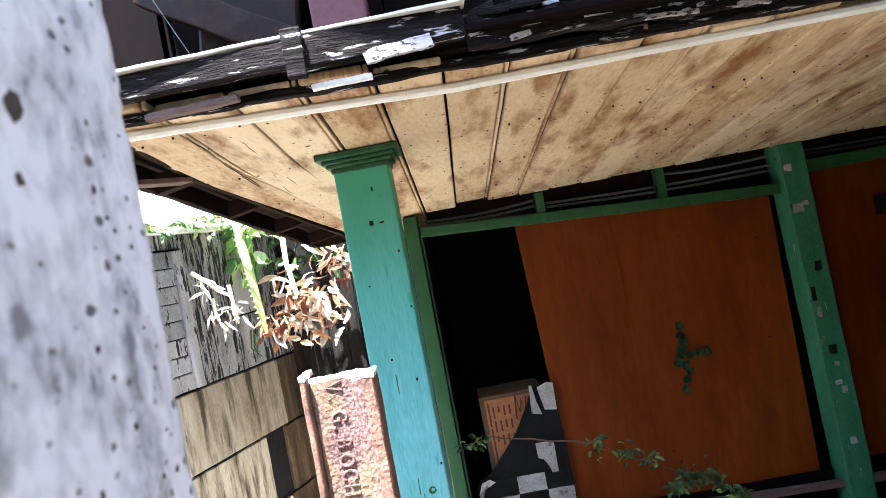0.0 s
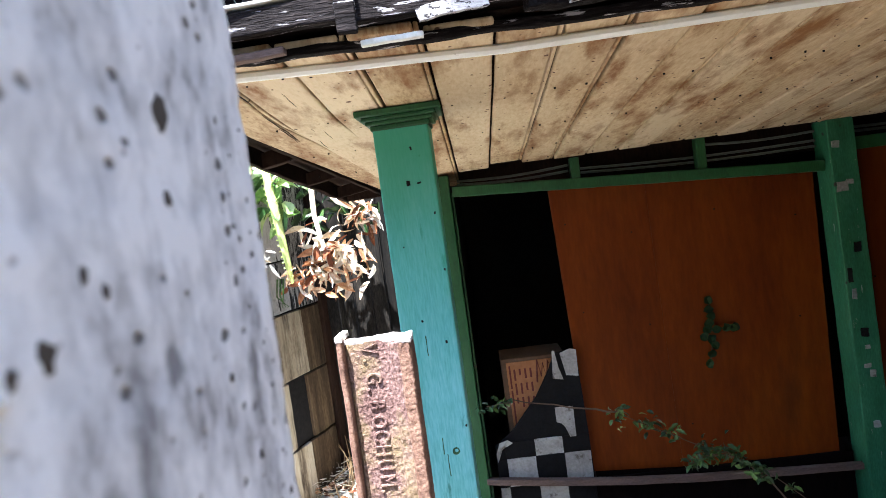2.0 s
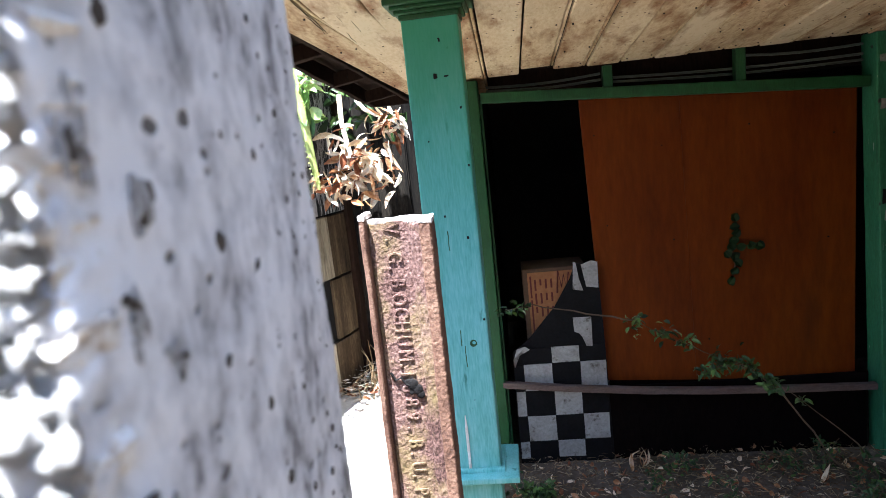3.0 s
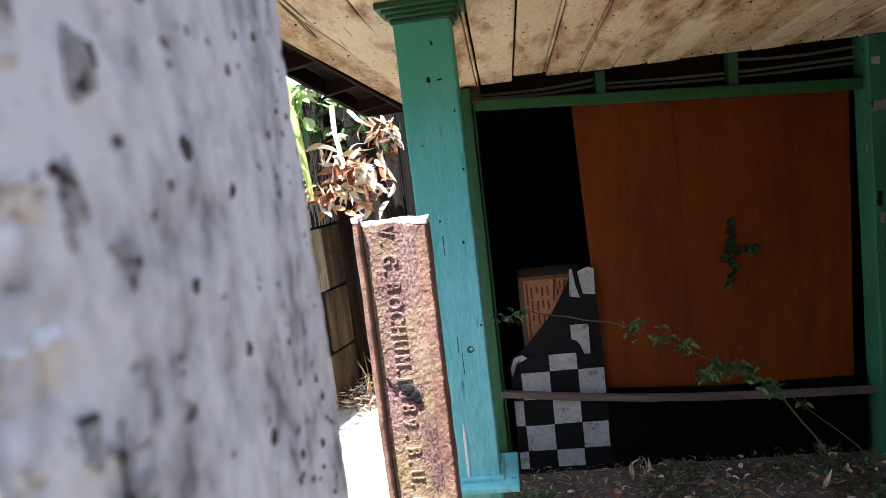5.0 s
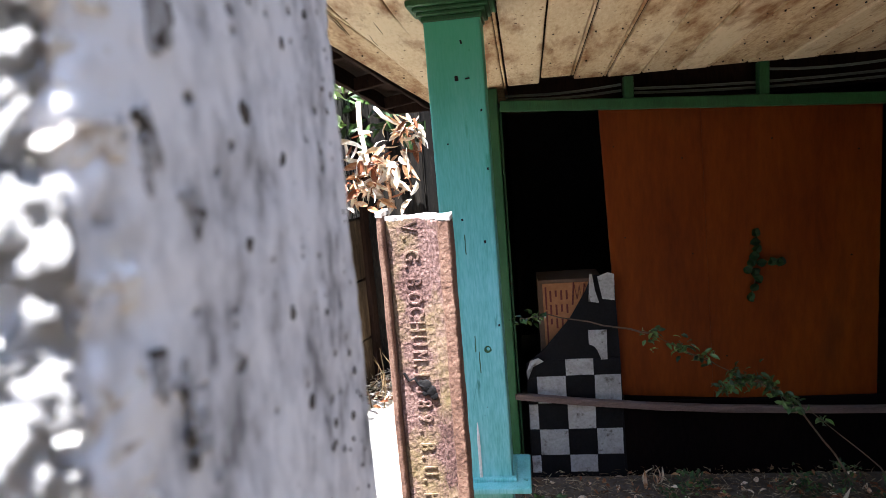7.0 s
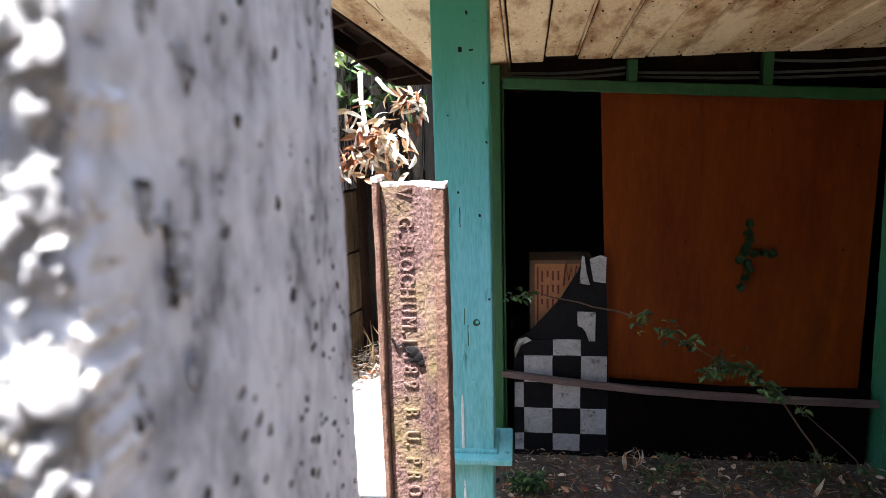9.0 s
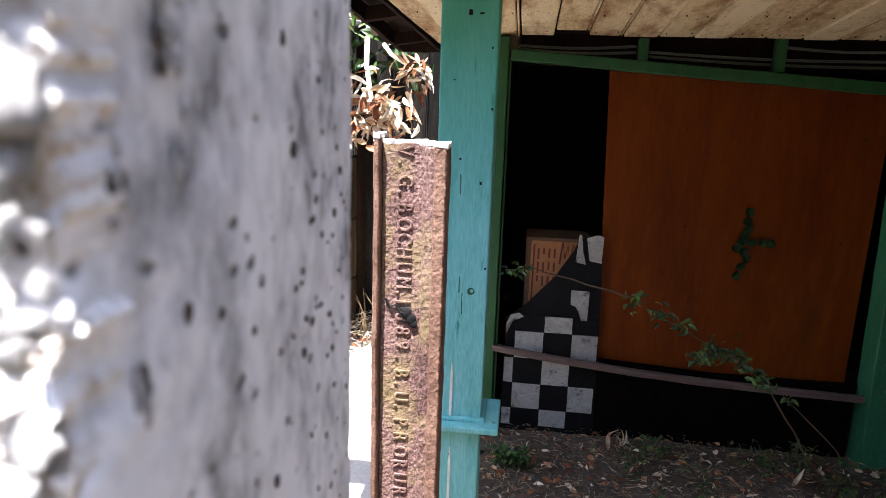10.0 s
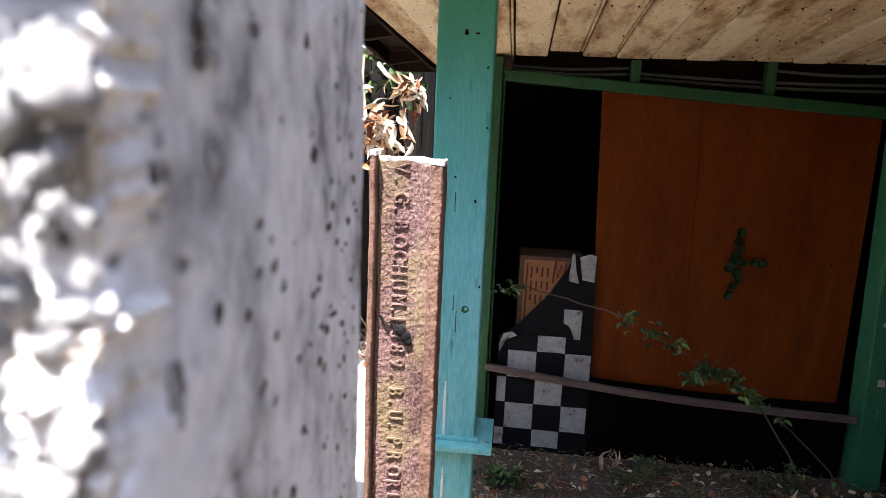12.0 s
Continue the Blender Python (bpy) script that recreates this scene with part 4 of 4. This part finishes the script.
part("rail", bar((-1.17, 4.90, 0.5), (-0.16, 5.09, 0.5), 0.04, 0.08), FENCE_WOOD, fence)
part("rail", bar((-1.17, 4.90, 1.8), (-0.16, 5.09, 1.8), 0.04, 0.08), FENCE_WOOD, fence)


def hanging_plant():
    """Dead and living leaves of a climbing cactus and a strap-leaf plant that spill over the fence."""
    r_ = random.Random(3)
    crown = Vector((-0.98, 4.62, 2.20))
    plant = thing("strap_leaf_plant", crown, "sunlit strap-leaf plant, half dead, spilling over the fence", "plant")
    part("stump", tube([crown + Vector((0, 0.2, -0.05)), crown, crown + Vector((0, -0.30, -0.06))], [0.05, 0.05, 0.03], 9), TWIG, plant)
    for pts, rad in (([(-1.02, 4.30, 2.10), (-1.01, 4.23, 1.92), (-0.985, 4.22, 1.76), (-0.95, 4.20, 1.62), (-0.91, 4.19, 1.54)], 0.019),
                     ([(-0.93, 4.34, 2.06), (-0.86, 4.26, 1.99), (-0.78, 4.24, 1.95), (-0.73, 4.24, 1.93)], 0.015),
                     ([(-1.00, 4.25, 1.80), (-1.04, 4.20, 1.72), (-1.06, 4.18, 1.62)], 0.012),
                     ([(-0.90, 4.22, 1.70), (-0.84, 4.18, 1.62), (-0.80, 4.17, 1.55)], 0.016),
                     ([(-1.44, 3.76, 1.96), (-1.36, 3.75, 1.90), (-1.30, 3.76, 1.83), (-1.25, 3.78, 1.80)], 0.014),
                     ([(-1.27, 3.86, 1.86), (-1.265, 3.84, 1.76), (-1.25, 3.84, 1.66)], 0.013),
                     ([(-1.36, 3.80, 1.80), (-1.35, 3.79, 1.72), (-1.34, 3.79, 1.66)], 0.012)):
        n_ = len(pts)
        part("dead_stalk", tube([Vector(p) + Vector((r_.uniform(-1, 1), 0, r_.uniform(-1, 1))) * 0.006 for p in pts], [rad * (1 - 0.45 * i / n_) for i in range(n_)], 6), PALE_LEAF, plant, "bleached hollow stalk")
    # Sunlit and shaded leaves differ in colour, so their light is painted in.
    bm_ = {"dry_leaves": bmesh.new(), "pale_leaves": bmesh.new(), "green_leaves": bmesh.new(), "shaded_leaves": bmesh.new()}
    for c, spread, n_, reach in (((-0.90, 4.24, 1.67), 0.095, 110, 0.15), ((-0.72, 4.27, 1.88), 0.06, 44, 0.13), ((-1.12, 4.16, 1.53), 0.045, 26, 0.12), ((-0.99, 4.24, 1.56), 0.065, 46, 0.13)):
        for i in range(n_):
            b = Vector(c) + Vector((r_.gauss(0, 1), r_.gauss(0, 0.5), r_.gauss(0, 1.1))) * spread
            t = b + Vector((r_.uniform(-0.8, 0.9), r_.uniform(-0.5, 0.2), r_.uniform(-1.0, 0.25))).normalized() * reach * r_.uniform(0.5, 1.1)
            blade(bm_["dry_leaves" if r_.random() < 0.78 else "pale_leaves"], b, t, r_.uniform(0.022, 0.050), r_.uniform(-0.15, 0.25), 4)
    for c, n_ in (((-1.26, 3.86, 1.72), 12), ((-1.33, 3.78, 1.68), 12), ((-1.36, 3.76, 1.88), 10)):
        for i in range(n_):
            b = Vector(c) + Vector((r_.gauss(0, 1), r_.gauss(0, 1), r_.gauss(0, 1))) * 0.03
            blade(bm_["pale_leaves"], b, b + Vector((r_.uniform(-0.6, 0.7), r_.uniform(-0.3, 0.2), r_.uniform(-1, 0.2))).normalized() * r_.uniform(0.05, 0.11), r_.uniform(0.012, 0.022), 0.1, 3)
    for i in range(34):
        b = Vector((r_.uniform(-1.36, -1.16), r_.uniform(4.08, 4.22), r_.uniform(1.92, 2.22)))
        t = b + Vector((r_.uniform(-1, 0.8), r_.uniform(-0.5, 0.2), r_.uniform(-1.0, 0.5))).normalized() * r_.uniform(0.10, 0.19)
        blade(bm_["green_leaves"], b, t, r_.uniform(0.045, 0.08), 0.12, 4)
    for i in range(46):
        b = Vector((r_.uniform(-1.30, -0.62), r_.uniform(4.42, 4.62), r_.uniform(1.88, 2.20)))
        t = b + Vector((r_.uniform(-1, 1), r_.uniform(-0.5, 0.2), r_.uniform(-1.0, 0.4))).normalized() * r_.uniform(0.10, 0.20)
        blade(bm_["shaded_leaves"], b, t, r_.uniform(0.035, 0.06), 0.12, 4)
    for group, material in (("dry_leaves", DRY_LEAF), ("pale_leaves", PALE_LEAF), ("green_leaves", SUNLIT_LEAF), ("shaded_leaves", GREEN_LEAF)):
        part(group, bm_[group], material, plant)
    stem = tube([(-1.25, 4.12, 2.28), (-1.235, 4.10, 2.14), (-1.215, 4.09, 1.97), (-1.20, 4.09, 1.80), (-1.185, 4.09, 1.64), (-1.175, 4.09, 1.52)], [0.026, 0.031, 0.030, 0.026, 0.021, 0.010], 6)
    for k in range(40):
        z = 1.55 + 0.018 * k
        x = -1.18 - 0.07 * (z - 1.52) / 0.76 + (0.028 if k % 2 else -0.028) * (0.6 + 0.5 * (z - 1.52))
        tube([(x, 4.085, z), (x + (0.006 if k % 2 else -0.006), 4.075, z - 0.003)], [0.006, 0.002], 5, stem)
    part("green_stem", stem, CACTUS, plant, "drooping yellow-green ribbed stem")
    for k in range(3):
        part("tendril", tube([(-1.22 - 0.02 * k, 4.06, 1.56), (-1.235 - 0.02 * k, 4.05, 1.45), (-1.25 + 0.02 * k, 4.05, 1.38)], [0.006, 0.005, 0.002], 5), GREEN_LEAF, plant)
    return plant


hanging_plant()

creeper = thing("creeper", (-1.75, 3.0, 2.24), "sparse creeper on the top of the side wall", "plant")
rnd = random.Random(11)
bl = bmesh.new()
for i in range(24):
    s = rnd.uniform(-1.2, 1.0)
    p = A + D * s + N * 0.03 + Vector((0, 0, 2.25))
    q = p + N * rnd.uniform(0.0, 0.10) + D * rnd.uniform(-0.3, 0.3) + Vector((0, 0, rnd.uniform(-0.12, 0.08)))
    mid = (p + q) / 2 + N * 0.06
    part("stem", tube([p, mid, q], [0.005, 0.004, 0.002], 5), STRAW, creeper)
    for k in range(9):
        c = p.lerp(q, rnd.random()) + N * 0.03
        blade(bl, c, c + Vector((rnd.uniform(-0.06, 0.06), rnd.uniform(-0.06, 0.06), rnd.uniform(-0.06, 0.04))), 0.025, 0.1, 2)
part("leaves", bl, SUNLIT_LEAF, creeper)

# ---------------------------------------------------------------- what stands in the opening
chk = thing("chequered_board", (0.2, WALL - 0.005, 0), "upright board faced with torn black and white chequered vinyl", "board")
own = bmesh.new()
outline = [(-0.04, 0.0), (0.455, 0.0), (0.440, 0.66), (0.425, 1.07), (0.315, 1.075), (0.285, 1.0), (0.20, 0.86), (0.06, 0.70), (-0.035, 0.63)]
front = [own.verts.new((x, 0.0, z)) for x, z in outline]
rear = [own.verts.new((x, 0.012, z)) for x, z in outline]
own.faces.new(front)
own.faces.new(rear[::-1])
for i in range(len(outline)):
    j = (i + 1) % len(outline)
    own.faces.new((front[j], front[i], rear[i], rear[j]))
own.transform(Matrix.Translation((0, WALL + 0.012, 0)))
part("backing", own, VINYL_B, chk)
rows_z = (0.0, 0.127, 0.270, 0.412, 0.560, 0.648)
cols_x = (-0.035, 0.014, 0.163, 0.306, 0.440)
for r in range(5):
    for c in range(4):
        white = (r + c) % 2 == 0
        x0, x1, z0, z1 = cols_x[c], cols_x[c + 1], rows_z[r], rows_z[r + 1]
        if r == 4 and c == 0:
            continue
        if r == 0 and white:
            z0 += 0.03
        bow = 0.006 * rnd.random()
        part("tile", box(x0 + 0.0015, x1 - 0.0015, WALL + 0.006 - bow * 0.3, WALL + 0.0105, z0 + 0.0015, z1 - 0.0015, 0.001, (4, 0, 4), 0.0016, 18),
             VINYL_W if white else VINYL_B, chk)


def torn(points, lift):
    bm_ = bmesh.new()
    f = [bm_.verts.new((x, WALL + 0.004 - lift * k, z)) for k, (x, z) in enumerate(points)]
    g = [bm_.verts.new((x, WALL + 0.0065 - lift * k, z)) for k, (x, z) in enumerate(points)]
    bm_.faces.new(f)
    bm_.faces.new(g[::-1])
    for i in range(len(f)):
        j = (i + 1) % len(f)
        bm_.faces.new((f[j], f[i], g[i], g[j]))
    return part("torn_tile", bm_, VINYL_W, chk, "torn white remnant")


torn([(0.296, 0.945), (0.348, 0.935), (0.330, 1.0), (0.318, 1.085), (0.306, 1.085)], 0.0)
torn([(0.364, 0.955), (0.424, 0.945), (0.426, 1.078), (0.395, 1.088), (0.344, 1.070)], 0.0)
torn([(0.346, 0.640), (0.376, 0.640), (0.378, 0.795), (0.286, 0.797), (0.288, 0.722), (0.312, 0.712), (0.328, 0.69)], 0.0)
torn([(-0.030, 0.545), (0.0, 0.615), (0.055, 0.645), (0.030, 0.665), (-0.012, 0.655), (-0.034, 0.60)], 0.006)

carton = thing("cardboard_box", (0.17, 3.55, 0), "brown cardboard box with an orange printed label", "box")
part("body", box(0.048, 0.38, 3.44, 3.68, 0, 1.036, 0.006, (4, 3, 8), 0.003, 6), CARD_DARK, carton)
label = part("label", box(0.074, 0.36, 3.434, 3.438, 0.50, 1.018, 0.001), CARD, carton, "orange printed label")
rnd = random.Random(2)
for z, l in ((1.0, 0.05), (0.87, 0.11), (0.75, 0.07)):
    part("print_bar", box(0.085, 0.085 + 0.009, 3.431, 3.4335, z - 0.12, z, 0.0005), INK, label)
for i in range(4):
    for k in range(3):
        x0 = 0.108 + i * 0.028
        z0 = 0.98 - k * 0.075
        part("print_bar", box(x0, x0 + 0.010, 3.431, 3.4335, z0 - rnd.uniform(0.03, 0.062), z0, 0.0005), INK, label)
part("print_bar", tube([(0.225, 3.431, 0.90), (0.235, 3.431, 1.02), (0.25, 3.431, 0.93), (0.262, 3.431, 1.0), (0.275, 3.431, 0.92), (0.29, 3.431, 1.01), (0.31, 3.431, 0.95)], 0.005, 5), INK, label)


# ---------------------------------------------------------------- weeds and litter
def shrub(name, at, stems, leaf_n, leaf, label_, seed, spread=0.06):
    """A thin weed: tapering stems and small leaves in uneven clumps along them; stems are (points, share of leaves)."""
    r_ = random.Random(seed)
    plant = thing(name, at, label_, "plant")
    bm_ = bmesh.new()
    for pts, share in stems:
        pts = [Vector(p) for p in pts]
        fine = []
        for a_, b_ in zip(pts, pts[1:]):
            for k in range(4):
                fine.append(a_.lerp(b_, k / 4) + Vector((r_.uniform(-1, 1), r_.uniform(-1, 1), r_.uniform(-1, 1))) * 0.006)
        fine.append(pts[-1])
        n_ = len(fine)
        part("stem", tube(fine, [0.0045 * (1 - 0.75 * i / n_) for i in range(n_)], 5), TWIG, plant)
        clumps = [(r_.uniform(0.35, 1), r_.uniform(0.3, 1)) for _ in range(max(2, int(leaf_n * share / 9)))]
        for s, size in clumps:
            c = fine[min(n_ - 1, int(s * (n_ - 1)))]
            for k in range(9):
                b_ = c + Vector((r_.gauss(0, 1), r_.gauss(0, 1), r_.gauss(0, 0.8))) * spread * size * 0.55
                t_ = b_ + Vector((r_.uniform(-1, 1), r_.uniform(-1, 1), r_.uniform(-1, 0.6))).normalized() * leaf * r_.uniform(0.6, 1.2)
                blade(bm_, b_, t_, leaf * 0.5, 0.1, 3)
    part("leaves", bm_, GREEN_LEAF, plant)
    return plant


shrub("weed", (1.48, 2.95, 0), [
    ([(1.48, 2.95, 0), (1.24, 2.72, 0.33), (1.04, 2.70, 0.62), (0.92, 2.70, 0.72), (0.76, 2.70, 0.80), (0.60, 2.70, 0.885), (0.45, 2.70, 0.97)], 0.9),
    ([(1.60, 2.95, 0), (1.37, 2.72, 0.34), (1.06, 2.70, 0.63)], 0.1),
    ([(0.92, 2.70, 0.72), (0.80, 2.68, 0.74), (0.74, 2.67, 0.71)], 0.3),
    ([(0.50, 2.70, 0.95), (0.30, 2.70, 1.00), (0.07, 2.70, 1.05), (-0.04, 2.70, 1.04)], 0.14)],
    230, 0.036, "trailing green weed with thin brown stems", 4, 0.05)


def wall_sprig():
    """A leafy shoot that clings to the orange sheet: an upright stem with one arm, round leaves in pairs."""
    r_ = random.Random(21)
    y_ = WALL + 0.030
    plant = thing("climbing_sprig", (1.08, y_, 0.90), "small dark leafy sprig clinging to the orange sheet", "plant")
    part("stem", tube([(1.075, y_ + 0.006, 0.90), (1.10, y_ + 0.002, 1.00), (1.085, y_, 1.08), (1.10, y_ + 0.002, 1.16), (1.105, y_ + 0.004, 1.26)], [0.004, 0.004, 0.0035, 0.003, 0.002], 5), TWIG, plant)
    part("stem", tube([(1.085, y_, 1.08), (1.15, y_ - 0.002, 1.093), (1.225, y_, 1.09)], [0.003, 0.003, 0.002], 5), TWIG, plant)
    bm_ = bmesh.new()
    for x_, z_ in ((1.10, 1.245), (1.095, 1.20), (1.105, 1.165), (1.09, 1.125), (1.085, 1.09), (1.12, 1.09), (1.165, 1.095), (1.205, 1.09), (1.06, 1.055), (1.09, 1.045), (1.11, 1.01), (1.085, 0.965), (1.075, 0.925)):
        for k in range(2):
            a_ = r_.uniform(0, 6.28)
            d_ = Vector((math.cos(a_), r_.uniform(-0.25, 0.05), math.sin(a_))) * r_.uniform(0.034, 0.050)
            c_ = Vector((x_ + r_.uniform(-0.008, 0.008), y_ - 0.006 - 0.004 * k, z_ + r_.uniform(-0.008, 0.008)))
            blade(bm_, c_ - d_ * 0.5, c_ + d_ * 0.5, r_.uniform(0.034, 0.046), 0.06, 5, Vector((0.1, -1, 0.1)))
    part("leaves", bm_, DARK_LEAF, plant)


wall_sprig()
rnd = random.Random(17)
for i in range(26):
    x, y = rnd.uniform(0.6, 2.1), rnd.uniform(2.35, 3.15)
    h = rnd.uniform(0.06, 0.22)
    shrub("weed", (x, y, 0), [([(x, y, 0), (x + rnd.uniform(-0.06, 0.06), y, h * 0.6), (x + rnd.uniform(-0.1, 0.1), y + rnd.uniform(-0.05, 0.05), h)], 1.0)], 40, 0.028, "low green weed growing through leaf litter", 30 + i, 0.06)
shrub("weed", (0.02, 2.95, 0), [([(0.02, 2.95, 0), (0.0, 2.95, 0.05), (-0.03, 2.93, 0.1)], 1.0), ([(0.02, 2.95, 0), (0.06, 2.95, 0.05), (0.1, 2.93, 0.08)], 1.0)], 90, 0.04, "low green weed beside the column", 77, 0.07)


def litter(name, n, area, length, width, material, label_, seed, lift=0.03, skip=None):
    r_ = random.Random(seed)
    bm_ = bmesh.new()
    for i in range(n):
        x_, y_ = r_.uniform(area[0], area[1]), r_.uniform(area[2], area[3])
        l_ = length * r_.uniform(0.4, 1.3)
        a_ = r_.uniform(0, 6.28)
        z_ = 0.008 + r_.random() ** 2 * lift
        blade(bm_, (x_, y_, z_), (x_ + math.cos(a_) * l_, y_ + math.sin(a_) * l_, max(0.006, z_ + r_.uniform(-0.3, 0.3) * l_)), width * r_.uniform(0.5, 1.3), r_.uniform(-0.05, 0.15), 3)
    ob = solid(name, bm_, material, label_, "litter", "stuff", at=((area[0] + area[1]) / 2, (area[2] + area[3]) / 2, 0))
    return ob


litter("straw_litter", 3200, (-0.15, 2.4, 2.2, 3.3), 0.055, 0.005, STRAW, "dry straw and stalks lying on the soil", 1)
litter("straw_litter", 3000, (-0.1, 1.6, 2.5, 3.3), 0.035, 0.004, STRAW, "fine dry straw at the foot of the wall", 12, 0.05)
litter("leaf_litter", 700, (-0.15, 2.4, 2.2, 3.3), 0.045, 0.022, DRY_LEAF, "curled dry brown leaves lying on the soil", 2)
paving = thing("pavement", (-0.95, 3.3, 0), "sun-bleached concrete paving slabs beside the fence", "pavement", kind="structure")
for y0, y1 in ((1.9, 3.172), (3.18, 4.40)):
    part("slab", box(-1.9, -0.45, y0, y1, -0.03, 0.024, 0.006, (8, 8, 0), 0.003, 6), PAVING, paving)
litter("straw_litter", 90, (-1.35, -0.5, 2.5, 4.2), 0.07, 0.006, STRAW, "scattered dry stalks on the paving slabs", 14, 0.03)
litter("straw_litter", 1500, (-1.35, -0.2, 4.25, 4.85), 0.10, 0.007, PALE_LEAF, "bleached straw heaped beside the fence with sunlight put into its colour", 3, 0.14)
litter("leaf_litter", 300, (-1.35, -0.2, 4.25, 4.8), 0.06, 0.03, DRY_LEAF, "dry leaves lying beside the fence", 5, 0.08)
rnd = random.Random(23)
stalks = thing("dead_stalks", (-0.95, 4.4, 0), "dead leaf stalks leaning against the fence", "plant")
for i in range(26):
    x, y = rnd.uniform(-1.25, -0.6), rnd.uniform(4.2, 4.7)
    h = rnd.uniform(0.12, 0.42)
    part("stalk", tube([(x, y, 0), (x + rnd.uniform(-0.05, 0.05), y + 0.03, h * 0.6), (x + rnd.uniform(-0.12, 0.12), y + 0.04, h)], [0.006, 0.005, 0.002], 5), STRAW, stalks)
dry = random.Random(9)
for x, y, s in ((0.52, 3.18, 0.14), (0.58, 3.22, 0.10), (1.35, 3.0, 0.10)):
    bm = bmesh.new()
    for k in range(4):
        blade(bm, (x, y, 0.0), (x + dry.uniform(-0.05, 0.05), y + dry.uniform(-0.03, 0.03), s * dry.uniform(0.7, 1.1)), 0.02, 0.2, 4)
    solid("dry_leaf_clump", bm, DRY_LEAF, "upright curled dry leaves at the wall foot", "plant")

# unseen walls added to close the place round the camera and cut light
solid("wall_end", box(3.24, 3.34, 1.62, WALL + 0.04, 0, 2.3, 0.01), DARK_WOOD, "unseen dark wall added to keep side light out of the porch", "wall", "structure")
# Added screen and return, out of view, that darken the porch's far half.
screen = thing("wall_screen", (2.3, 1.6, 0), "unseen dark screen added to keep light off the far half of the porch", "wall", kind="structure")
for k in range(10):
    part("board", box(1.32 + 0.190 * k, 1.507 + 0.190 * k, 1.70, 1.722, 0, 2.195, 0.003), DARK_WOOD, screen)
part("return", box(1.335, 1.36, 0.50, 1.699, 0, 2.195, 0.003), DARK_WOOD, screen)
# Added behind the camera, high enough to keep low sky off the porch.
solid("wall_yard", box(-8, 8, -3.3, -3.0, 0, 4.5, 0.01), TAN_WALL, "unseen wall added behind the path to block the low sky", "wall", "structure")
# Added block, out of view, whose shadow lessens bounce into the porch.
solid("wall_neighbour", box(3.0, 8.0, -3.0, 0.35, 0, 5.0, 0.01), TAN_WALL, "unseen block added to shade the ground in front of the porch", "wall", "structure")
